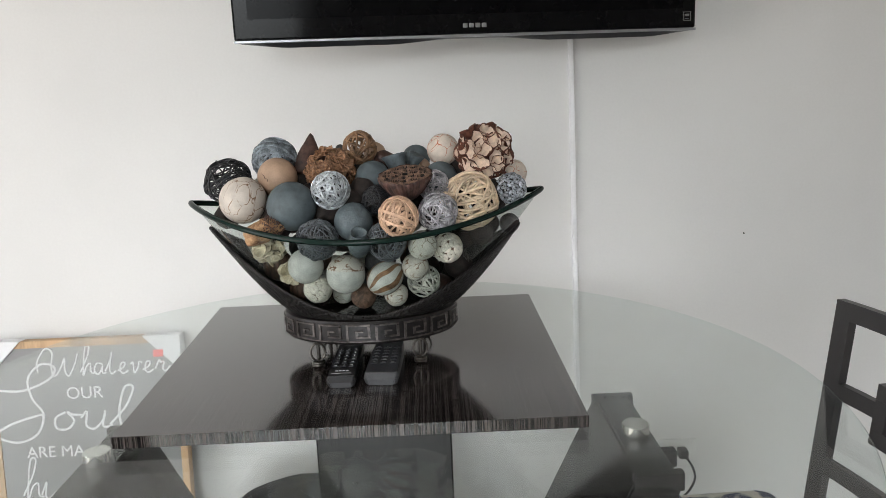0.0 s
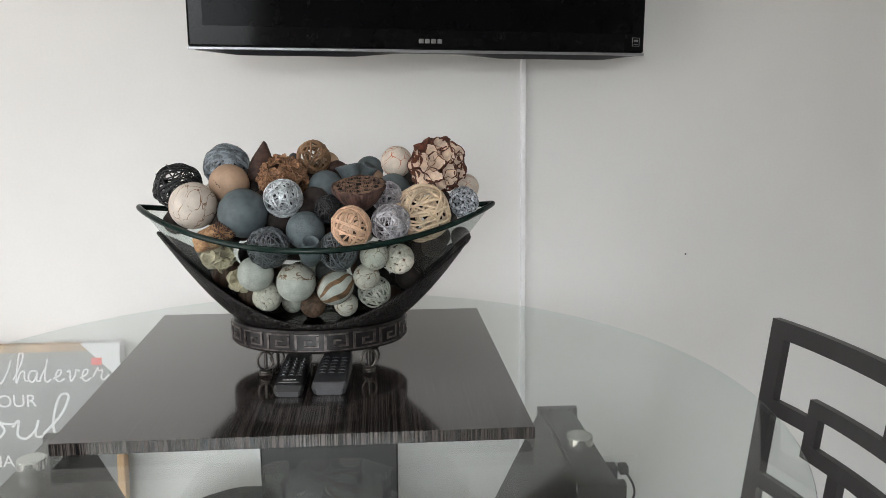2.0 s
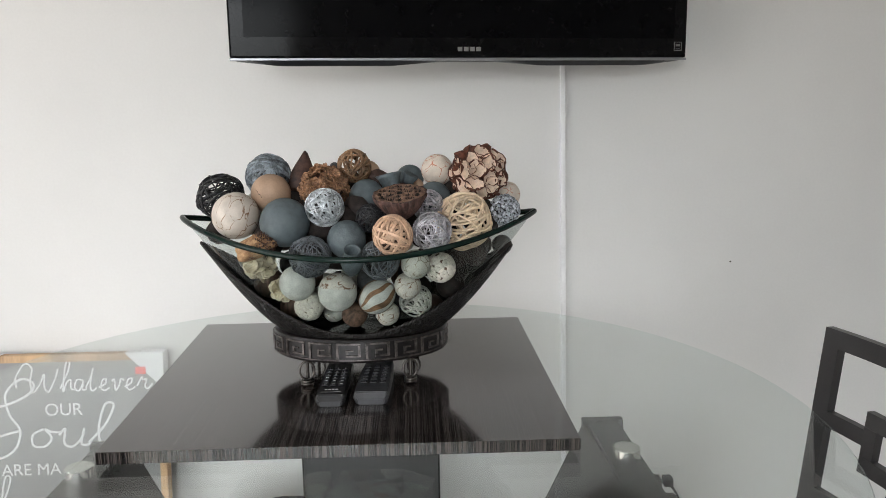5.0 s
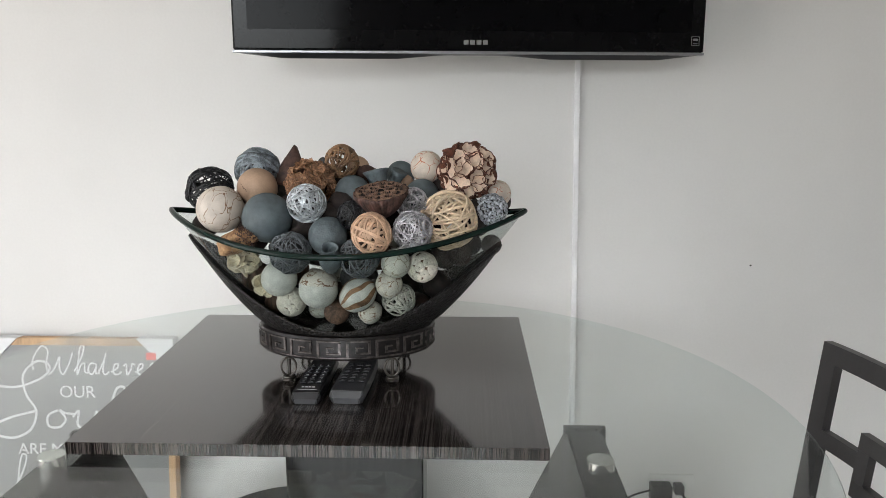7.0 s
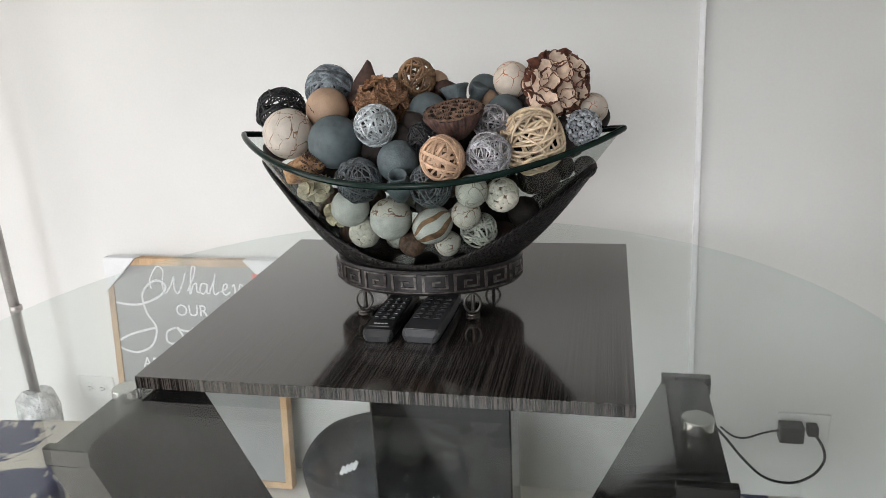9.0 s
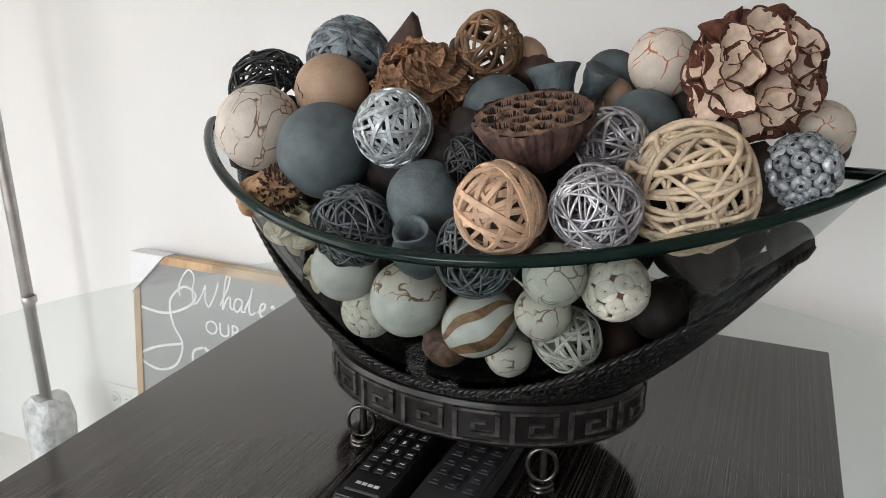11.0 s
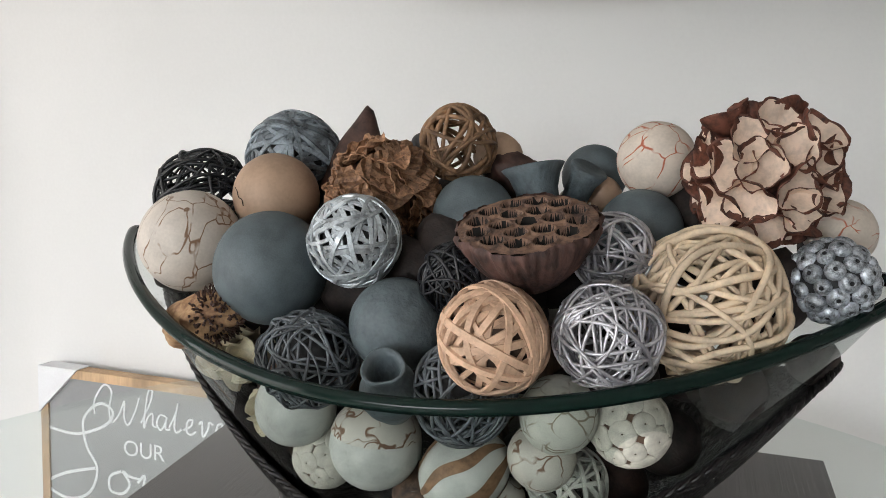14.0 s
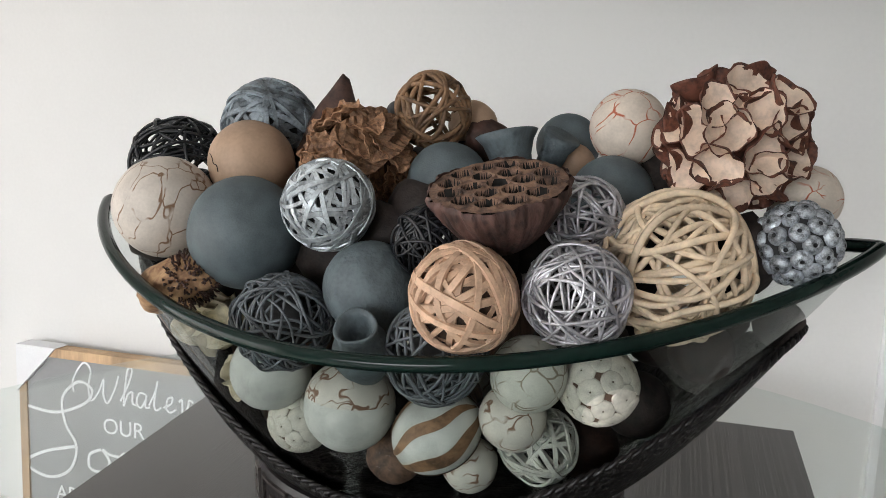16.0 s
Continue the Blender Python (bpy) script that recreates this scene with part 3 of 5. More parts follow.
for a in ((-0.009, 0.009, 0.0085, 0.0095), (-0.009, 0.009, -0.0095, -0.0085), (-0.009, -0.008, -0.0085, 0.0085), (0.008, 0.009, -0.0085, 0.0085), (-0.005, 0.005, -0.006, -0.005), (-0.005, 0.005, 0.000, 0.005)):
    box(bm, 0.476 + a[0], 0.476 + a[1], -0.001, -0.0001, 0.028 + a[2], 0.028 + a[3])
part("energy_sticker", bm, M["badge"], tv)
part("mount_plate", boxbm(-0.15, 0.15, 0.071, 0.085, 0.2, 0.45), M["black"], tv)
mt = thing("wall_mount", "black steel wall mount arm behind the television", "mount", pose(0.06, WALL, 1.63))
part("wall_plate", boxbm(-0.06, 0.06, -0.02, -0.0005, -0.16, 0.16, bevel=0.003), M["black"], mt)
part("arm", boxbm(-0.02, 0.02, -0.14, -0.0205, -0.03, 0.03, bevel=0.003), M["black"], mt)

# ---- table ----
GX, GY, GR = -0.170, 1.0605, 0.7085
TOPZ = 0.757
tb = thing("dining_table", "round clear glass dining table on a dark lacquered V-shaped base", "table", pose(0, 0, 0))
bm = bmesh.new()
ring = lambda r, z: [bm.verts.new((GX + r * math.cos(2 * math.pi * i / 160), GY + r * math.sin(2 * math.pi * i / 160), z)) for i in range(160)]
a, b = ring(GR - 0.002, TOPZ), ring(GR - 0.002, TOPZ - 0.010)
bm.faces.new(a), bm.faces.new(b[::-1])
gl = part("glass_top", bm, M["table_glass"], tb, "round clear glass top")
gl.visible_shadow = False
bm = bmesh.new()
a, b, c, d = ring(GR - 0.002, TOPZ), ring(GR, TOPZ - 0.002), ring(GR, TOPZ - 0.008), ring(GR - 0.002, TOPZ - 0.010)
for p, q in ((a, b), (b, c), (c, d)):
    for i in range(160):
        bm.faces.new((p[i], p[(i + 1) % 160], q[(i + 1) % 160], q[i]))
part("glass_edge", bm, M["table_edge"], tb, "polished greenish glass edge", smooth=True)


def slab_leg(sx, y0, y1, xtop, wide):
    """A thick slab that leans in from its top end to the foot of the table."""
    bm = bmesh.new()
    xb = -0.14 + sx * 0.01
    w = wide * sx
    vs = []
    for y in (y0, y1):
        vs.append([bm.verts.new(c) for c in ((xtop, y, 0.73), (xtop + w, y, 0.73), (xtop + w * 1.05, y, 0.70), (xb + w, y, 0.03), (xb, y, 0.03))])
    bm.faces.new(vs[0]), bm.faces.new(vs[1][::-1])
    for k in range(5):
        bm.faces.new((vs[0][k], vs[1][k], vs[1][(k + 1) % 5], vs[0][(k + 1) % 5]))
    bmesh.ops.bevel(bm, geom=bm.edges[:], offset=0.003, segments=2, affect="EDGES")
    leg = part("slab_leg", bm, M["base"], tb)
    for ya, yb in ((y0 - 0.002, y0 + 0.012), (y1 - 0.012, y1 + 0.002)):
        part("end_lip", boxbm(min(xtop, xtop + w) - 0.005, max(xtop, xtop + w) + 0.007, ya, yb, 0.708, 0.733, bevel=0.002), M["base"], leg)
    return leg


slab_leg(1, 0.825, 1.084, 0.199, 0.052)
slab_leg(-1, 0.800, 1.045, -0.495, 0.052)
part("plinth", boxbm(-0.40, 0.10, 0.78, 1.46, 0, 0.03, bevel=0.004), M["base"], tb)
part("column", boxbm(-0.266, -0.028, 1.19, 1.30, 0.0305, 0.7465, bevel=0.003), M["base"], tb, "square dark lacquered column")
for x, y in ((0.227, 0.943), (-0.523, 0.933)):
    s = part("standoff", lathe(bmesh.new(), [(0, 0.7302), (0.0175, 0.7302), (0.0187, 0.7315), (0.0187, 0.7455), (0.0177, 0.7468), (0, 0.7468)], 40, x, y), M["steel"], tb, "round steel standoff", smooth=False)

bd = thing("serving_board", "square dark laminate board with fine vertical grain lying on the glass", "board", pose(-0.170, 1.226, TOPZ))
bm = bmesh.new()
box(bm, -0.325, 0.325, -0.313, 0.313, 0.0005, 0.018)
for v in bm.verts:
    if v.co.x < 0:
        v.co.x -= 0.005 + v.co.y * 0.026
bmesh.ops.bevel(bm, geom=bm.edges[:], offset=0.0006, segments=1, affect="EDGES")
part("panel", bm, M["board"], bd)

# ---- bowl and its stand ----
CX, CY, ZB = -0.155, 1.230, 0.857
BT = 0.775


def bowl_at(t, th, grow=0.0):
    """A point of the bowl's outer skin: t 0 at the foot of the wall, 1 at the rim."""
    c, s = math.cos(th), math.sin(th)
    e = t ** 0.88
    a, b = 0.134 + 0.160 * e + grow, 0.092 + 0.087 * e + grow
    return Vector((CX + a * c, CY + b * s * abs(s) ** (0.7 * t), ZB + t * (0.1433 + 0.0443 * c * c)))


SEG = 112
bowl = thing("glass_bowl", "large boat-shaped clear glass bowl heaped with decorative balls", "bowl")
bm = bmesh.new()
levels = [(k / 9.0) for k in range(10)]
outer = [[bm.verts.new(bowl_at(t, 2 * math.pi * i / SEG)) for i in range(SEG)] for t in levels]
for a, b in zip(outer, outer[1:]):
    for i in range(SEG):
        bm.faces.new((a[i], a[(i + 1) % SEG], b[(i + 1) % SEG], b[i]))
prev = outer[0]
for k, (f, dz) in enumerate(((0.93, -0.006), (0.82, -0.009), (0.5, -0.010))):
    cur = [bm.verts.new((CX + (v.co.x - CX) * f, CY + (v.co.y - CY) * f, ZB + dz)) for v in outer[0]]
    for i in range(SEG):
        bm.faces.new((prev[i], cur[i], cur[(i + 1) % SEG], prev[(i + 1) % SEG]))
    prev = cur
bm.faces.new(prev)
part("glass_wall", bm, M["bowl_glass"], bowl, "clear faintly green glass", smooth=True)
rim = [bowl_at(1.0, 2 * math.pi * i / SEG, 0.001) for i in range(SEG)]
part("rim", tube(bmesh.new(), rim, 0.0048, closed=True, sides=8), M["bowl_rim"], bowl, "rounded dark green glass rim", smooth=True)


def wing(th):
    """How high the cradle reaches up the bowl: two wings, one a little broader."""
    c = math.cos(th)
    return 0.05 + (0.643 * c ** 2.2 if c > 0 else 0.718 * abs(c) ** 2.7)


stand = thing("bowl_stand", "dark hammered metal bowl stand with a key-pattern band and wire feet", "stand")
bm = bmesh.new()
rows = []
for i in range(SEG):
    th = 2 * math.pi * i / SEG
    top = wing(th)
    rows.append([bm.verts.new(bowl_at(top * k / 8, th, 0.0035)) for k in range(9)] + [bm.verts.new(bowl_at(top * k / 8, th, 0.0085 + 0.0025 * math.sin(math.pi * k / 8)) - Vector((0, 0, 0.001 * math.sin(math.pi * k / 8)))) for k in range(8, -1, -1)])
for a, b in zip(rows, rows[1:] + rows[:1]):
    for k in range(18):
        bm.faces.new((a[k], b[k], b[(k + 1) % 18], a[(k + 1) % 18]))
part("cradle", bm, M["stand"], stand, "hammered dark cradle sheet", smooth=True)
bm = bmesh.new()
TWIST = 480
for strand in (0, 1):
    rope = []
    for i in range(TWIST):
        th = 2 * math.pi * i / TWIST
        p = bowl_at(wing(th), th, 0.006)
        turn = 90 * th + strand * math.pi
        out = Vector((math.cos(th), math.sin(th), 0))
        rope.append(p + (out * math.cos(turn) + Vector((0, 0, 1)) * math.sin(turn)) * 0.0014)
    tube(bm, rope, 0.0017, closed=True, sides=5)
part("edge_bead", bm, M["band"], stand, "rope-like rubbed edge", smooth=True)
BA, BB, BZ0, BZ1 = 0.146, 0.102, 0.817, 0.855


def band_at(u, z, out=0.0):
    return Vector((CX - 0.004 + (BA + out) * math.cos(u), CY + (BB + out) * math.sin(u), z))


bm = bmesh.new()
prof = ((-0.012, BZ0 + 0.002), (0.0, BZ0), (0.002, BZ0 + 0.004), (0.002, BZ1 - 0.004), (0.0, BZ1), (-0.008, BZ1 + 0.003))
rows = [[bm.verts.new(band_at(2 * math.pi * i / 96, z, o)) for o, z in prof] for i in range(96)]
for a, b in zip(rows, rows[1:] + rows[:1]):
    for k in range(6):
        bm.faces.new((a[k], b[k], b[(k + 1) % 6], a[(k + 1) % 6]))
part("band", bm, M["band"], stand, "oval metal band", smooth=False)
# added plate that keeps the bowl's bottom dark between the balls
bm = bmesh.new()
bm.faces.new([bm.verts.new(band_at(2 * math.pi * i / 64, BZ0 + 0.022, -0.006)) for i in range(64)])
bmesh.ops.solidify(bm, geom=bm.faces[:], thickness=0.003)
part("base_tray", bm, M["stand"], stand, "dark plate added under the bowl")
# arc length steps so that every key is equally wide
ang, acc = [0.0], [0.0]
for i in range(1, 721):
    u = 2 * math.pi * i / 720
    acc.append(acc[-1] + (band_at(u, 0) - band_at(u - 2 * math.pi / 720, 0)).length)
    ang.append(u)
MEANDERS = 17
bm = bmesh.new()


def key_bar(s0, s1, z0, z1):
    n = 3
    q = []
    for k in range(n + 1):
        u = float(np.interp(s0 + (s1 - s0) * k / n, acc, ang))
        q.append([bm.verts.new(band_at(u, z, o)) for z, o in ((z0, 0.0015), (z0 + 0.0006, 0.0042), (z1 - 0.0006, 0.0042), (z1, 0.0015))])
    for a, b in zip(q, q[1:]):
        for k in range(3):
            bm.faces.new((a[k], b[k], b[k + 1], a[k + 1]))
    bm.faces.new(q[0]), bm.faces.new(q[-1][::-1])


L = acc[-1] / MEANDERS
for k in range(MEANDERS):
    s, H = k * L, BZ1 - BZ0 - 0.008
    z = BZ0 + 0.004
    for x0, x1, y0, y1 in ((0.04, 0.12, 0, 1), (0.12, 0.86, 0.88, 1), (0.78, 0.86, 0.22, 0.88), (0.36, 0.78, 0.22, 0.34), (0.36, 0.44, 0.34, 0.64), (0.44, 0.62, 0.54, 0.64), (0.12, 1.04, 0.0, 0.1)):
        key_bar(s + x0 * L, s + x1 * L, z + y0 * H, z + y1 * H)
part("key_relief", bm, M["relief"], stand, "raised key pattern, highlights put into its paler colour")
for fx, fy in ((-0.243, 1.147), (-0.075, 1.147), (-0.246, 1.314), (-0.070, 1.314)):
    foot = part("foot", tube(bmesh.new(), [Vector((fx + 0.0115 * math.cos(a), fy + 0.003 * math.cos(a), 0.8010 + 0.0150 * math.sin(a))) for a in [2 * math.pi * i / 28 for i in range(28)]], 0.0019, closed=True), M["wire_foot"], stand, "wire ring foot", smooth=True)
    coil = [Vector((fx + 0.0085 * math.cos(a), fy + 0.0085 * math.sin(a), BT + 0.0026 + 0.0080 * i / 59)) for i, a in [(i, 2 * math.pi * 2 * i / 59) for i in range(60)]]
    part("coil", tube(bmesh.new(), coil, 0.0024), M["wire_foot"], foot, smooth=True)
    part("peg", lathe(bmesh.new(), [(0.003, BT + 0.010), (0.003, BZ0 + 0.004)], 10, fx, fy + 0.004), M["wire_foot"], foot, smooth=True)

# ---- the balls ----
GROUP = "balls heaped in the bowl"
rnd = random.Random(7)


def rand_dir(r):
    while True:
        v = Vector((r.uniform(-1, 1), r.uniform(-1, 1), r.uniform(-1, 1)))
        if 0.1 < v.length < 1:
            return v.normalized()


def loops(R, n, seed, width=None, thick=None, rod=None, wobble=0.05, spread=0.45, seg=44, deep=0.08):
    """The n closed hoops of cane, strip or wire of which a ball is wound."""
    r = random.Random(seed)
    made_of = []
    for k in range(n):
        nrm = rand_dir(r)
        a = nrm.orthogonal().normalized()
        b = nrm.cross(a)
        d = r.uniform(-spread, spread)
        rr = math.sqrt(1 - d * d)
        lay = R * (1 - r.random() * deep) - (thick or rod * 2) * 0.5
        p1, p2, p3 = r.uniform(0, 6.28), r.uniform(0, 6.28), r.uniform(0, 6.28)
        pts = []
        for i in range(seg):
            u = 2 * math.pi * i / seg
            off = d + wobble * math.sin(2 * u + p1) + wobble * 0.6 * math.sin(3 * u + p2)
            v = (nrm * off + (a * math.cos(u) + b * math.sin(u)) * rr).normalized()
            pts.append(v * lay * (1 + wobble * 0.35 * math.sin(3 * u + p3)))
        if rod:
            made_of.append(tube(bmesh.new(), pts, rod * r.uniform(0.8, 1.2), closed=True, sides=5))
        else:
            w = width * r.uniform(0.75, 1.2)
            made_of.append(tube(bmesh.new(), pts, 0, closed=True, flat=(w, thick), up=lambda p: p))
    return made_of


def sphere(R, sub=4, lump=0.0, seed=0, squash=(1, 1, 1)):
    bm = bmesh.new()
    bmesh.ops.create_icosphere(bm, subdivisions=sub, radius=R)
    o = Vector((seed * 3.1, seed * 1.7, seed * 0.9))
    for v in bm.verts:
        if lump:
            v.co *= 1 + lump * noise.noise(v.co * (1.6 / R) + o) + lump * 0.3 * noise.noise(v.co * (5 / R) + o)
        v.co = Vector((v.co.x * squash[0], v.co.y * squash[1], v.co.z * squash[2]))
    return bm


def plain_ball(name, label, c, bm, material, rot=(0, 0, 0), category="decorative ball"):
    ob = part(name, bm, material, None, smooth=True)
    ob.matrix_world = pose(*c, *rot)
    return tagged(ob, label, category, GROUP)


def wound_ball(label, c, hoops, material, core=None, coreR=0.0, rot=(0, 0, 0), name="wound_ball", shell="strand"):
    t = thing(name, label, "decorative ball", pose(*c, *rot), GROUP)
    for bm in hoops:
        part(shell, bm, material, t, smooth=material in (M["silver_wire"], M["slate_wire"], M["black_vine"], M["twig"], M["cream_vine"]))
    # dark inner ball, its colour standing for shade between the strands
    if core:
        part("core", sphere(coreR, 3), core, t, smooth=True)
    return t


def spots(n):
    """n even directions on a sphere."""
    g = math.pi * (3 - math.sqrt(5))
    for i in range(n):
        z = 1 - 2 * (i + 0.5) / n
        r = math.sqrt(1 - z * z)
        yield Vector((r * math.cos(g * i), r * math.sin(g * i), z))


def stand_on(d, R, roll=0.0, tilt=0.0):
    return Matrix.Translation(d * R) @ d.to_track_quat("Z", "Y").to_matrix().to_4x4() @ pose(0, 0, 0, tilt, 0, roll)


def petal_mesh(seed, size, curl, mats, ragged=0.18, deep=0.35, split=0.74):
    """A cupped petal: ivory inside with a ragged bark edge and back."""
    r = random.Random(seed)
    bm = bmesh.new()
    rings, seg = 6, 36
    at = (0, 0.3, 0.55, 0.75, 0.88, 0.955, 1.0)
    ph = [r.uniform(0, 6.28) for _ in range(3)]
    faces = []
    sides = []
    for back in (0, 1):
        grid = [[bm.verts.new((0, 0, -0.0009 * back))] * seg]
        for k in range(1, rings + 1):
            q = at[k]
            row = []
            for i in range(seg):
                u = 2 * math.pi * i / seg
                rad = size * q * (1 + (r.uniform(-0.05, 0.05) if k == 4 else 0) + q * q * ragged * (math.sin(3 * u + ph[0]) * 0.5 + math.sin(7 * u + ph[1]) * 0.25 + r.uniform(-0.22, 0.22) * (k == rings)))
                z = size * (deep * q * q + curl * q ** 4 * math.sin(2 * u + ph[2])) - 0.0009 * back
                row.append(bm.verts.new((rad * math.cos(u), rad * math.sin(u) * 0.88, z)))
            grid.append(row)
        for k in range(rings):
            for i in range(seg):
                j = (i + 1) % seg
                f = bm.faces.new((grid[0][0], grid[1][i], grid[1][j])) if k == 0 else bm.faces.new((grid[k][i], grid[k + 1][i], grid[k + 1][j], grid[k][j]))
                f.material_index = 1 if back or k == rings - 1 or (k == rings - 2 and math.sin(2 * 2 * math.pi * i / seg + ph[0]) > split) else 0
        sides.append(grid[rings])
    for i in range(seg):
        j = (i + 1) % seg
        f = bm.faces.new((sides[0][i], sides[1][i], sides[1][j], sides[0][j]))
        f.material_index = 1
    me = finish("petal", bm, mats, True)
    return me


def piece(name, me, parent, m):
    ob = new(name, me)
    ob.parent = parent
    ob.matrix_local = m
    return ob


# wound balls on the heap
wound_ball("open ball of tangled black vine", (-0.388, 1.243, 1.076), loops(0.0410, 30, 11, rod=0.00135, wobble=0.12), M["black_vine"])
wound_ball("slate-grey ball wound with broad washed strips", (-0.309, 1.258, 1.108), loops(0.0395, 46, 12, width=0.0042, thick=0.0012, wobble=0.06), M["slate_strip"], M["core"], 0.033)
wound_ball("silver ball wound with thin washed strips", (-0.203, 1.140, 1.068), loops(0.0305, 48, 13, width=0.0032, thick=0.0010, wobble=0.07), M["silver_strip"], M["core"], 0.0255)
wound_ball("open brown twig ball", (-0.162, 1.234, 1.125), loops(0.0290, 18, 14, rod=0.0018, wobble=0.10), M["twig"])
wound_ball("large open ball woven of cream vine", (0.015, 1.160, 1.039), loops(0.0475, 38, 15, rod=0.0021, wobble=0.09, spread=0.6, deep=0.16), M["cream_vine"])
wound_ball("tan ball woven of flat cane strips", (-0.097, 1.087, 1.030), loops(0.0322, 34, 16, width=0.0041, thick=0.0018, wobble=0.03, spread=0.5, deep=0.2), M["tan_strip"], M["tan_gap_shade"], 0.0262)
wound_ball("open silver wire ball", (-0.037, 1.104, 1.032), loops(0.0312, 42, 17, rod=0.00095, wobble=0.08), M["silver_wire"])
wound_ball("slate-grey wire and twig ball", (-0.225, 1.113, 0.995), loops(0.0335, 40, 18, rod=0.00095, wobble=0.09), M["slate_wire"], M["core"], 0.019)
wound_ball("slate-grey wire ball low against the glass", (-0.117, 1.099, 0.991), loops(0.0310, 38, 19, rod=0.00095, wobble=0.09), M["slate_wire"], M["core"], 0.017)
wound_ball("black wire ball deep in the heap", (-0.132, 1.131, 1.051), loops(0.0235, 26, 20, rod=0.0010, wobble=0.09), M["black_vine"])
wound_ball("silver wire ball behind the seed pod", (-0.042, 1.166, 1.065), loops(0.0265, 32, 21, rod=0.0011, wobble=0.09), M["silver_wire"])
wound_ball("pale vine ball low against the glass", (-0.064, 1.161, 0.910), loops(0.0270, 20, 22, width=0.0030, thick=0.0014, wobble=0.10), M["pale_vine"])

# smooth balls
plain_ball("smooth_ball", "large matt slate-blue ball", (-0.266, 1.142, 1.045), sphere(0.0387, 4, 0.012, 1), M["slate"])
cracked = plain_ball("smooth_ball", "matt tan ball with a hairline crack", (-0.297, 1.206, 1.084), sphere(0.0325, 4, 0.012, 2), M["tan"])
crack = smooth_path([tuple(Vector(d).normalized() * 0.0325) for d in ((-0.62, -0.74, 0.28), (-0.50, -0.84, 0.20), (-0.44, -0.89, 0.08), (-0.33, -0.94, 0.04), (-0.30, -0.95, -0.10))], 5)
part("crack", tube(bmesh.new(), crack, 0.00035, sides=5), M["pod_hole"], cracked, "dark hairline crack")
plain_ball("smooth_ball", "matt slate-blue ball behind the seed pod", (-0.141, 1.203, 1.077), sphere(0.0287, 4, 0.02, 3), M["slate"])
plain_ball("smooth_ball", "pitted slate-blue ball above the rim", (-0.169, 1.126, 1.019), sphere(0.0300, 4, 0.015, 4), M["slate_rough"])
plain_ball("smooth_ball", "matt slate-blue ball beside the petal ball", (-0.030, 1.224, 1.069), sphere(0.0290, 4, 0.012, 5), M["slate"])
plain_ball("smooth_ball", "slate-blue ball at the back of the heap", (-0.070, 1.290, 1.098), sphere(0.0245, 4, 0.012, 6), M["slate"])
plain_ball("smooth_ball", "small tan ball between slate-blue balls", (-0.061, 1.263, 1.087), sphere(0.0150, 3, 0.03, 7), M["tan"])
plain_ball("smooth_ball", "small pale ball between slate-blue balls", (-0.079, 1.256, 1.080), sphere(0.0140, 3, 0.03, 8), M["crack"])
plain_ball("smooth_ball", "tan ball behind the twig ball", (-0.140, 1.266, 1.113), sphere(0.0190, 3, 0.03, 9), M["tan"])
plain_ball("smooth_ball", "dark berry behind the leaf rosette", (-0.197, 1.253, 1.123), sphere(0.0080, 3, 0.03, 10), M["core"])
plain_ball("scaled_ball", "cream ball covered with brown-edged scales", (-0.347, 1.167, 1.054), sphere(0.0375, 4, 0.02, 11), M["cream_scale"], (-15, 18, 0))
plain_ball("scaled_ball", "white ball with rust-red seams", (-0.023, 1.253, 1.115), sphere(0.0272, 4, 0.02, 12), M["red_scale"], (20, 40, 0))
plain_ball("scaled_ball", "white ball with rust-red seams under the petal ball", (0.095, 1.243, 1.072), sphere(0.0225, 4, 0.02, 13), M["red_scale"], (70, 10, 30))
plain_ball("scaled_ball", "pale ball with fine seams under the glass rim", (-0.063, 1.108, 0.981), sphere(0.0228, 4, 0.02, 14), M["pale_scale"])
plain_ball("cracked_ball", "pale ball with brown cracks against the glass", (-0.076, 1.130, 0.942), sphere(0.0213, 4, 0.03, 15), M["crack"])
plain_ball("cracked_ball", "small cracked cream ball at the bottom", (-0.110, 1.156, 0.891), sphere(0.0195, 4, 0.05, 16), M["crack"], (40, 0, 60))
plain_ball("smooth_ball", "pale mint ball against the glass", (-0.251, 1.141, 0.948), sphere(0.0282, 4, 0.02, 18), M["mint"])
plain_ball("fibre_nut", "brown ribbed fibre nut at the bottom", (-0.163, 1.154, 0.891), sphere(0.0205, 4, 0.04, 19), M["nut"], (60, 20, 0), "dried nut")

two = thing("two_tone_ball", "pale mint ball with a cracked cream cap", "decorative ball", pose(-0.187, 1.131, 0.934), GROUP)
part("lower_half", sphere(0.0306, 4, 0.008, 17), M["mint"], two, smooth=True)
bm = sphere(0.0312, 4, 0.02, 21)
bmesh.ops.bisect_plane(bm, geom=bm.verts[:] + bm.edges[:] + bm.faces[:], plane_co=(0, 0, 0.008), plane_no=(0.06, 0.1, 1), clear_inner=True)
part("cap", bm, M["crack"], two, "cracked cream cap", smooth=True)

st = thing("striped_ball", "oval pale green ball with brown bands", "decorative ball", pose(-0.125, 1.128, 0.926, 10, -32, 20), GROUP)
part("body", sphere(0.0290, 4, 0.012, 22, (1.06, 0.95, 0.86)), M["mint"], st, smooth=True)
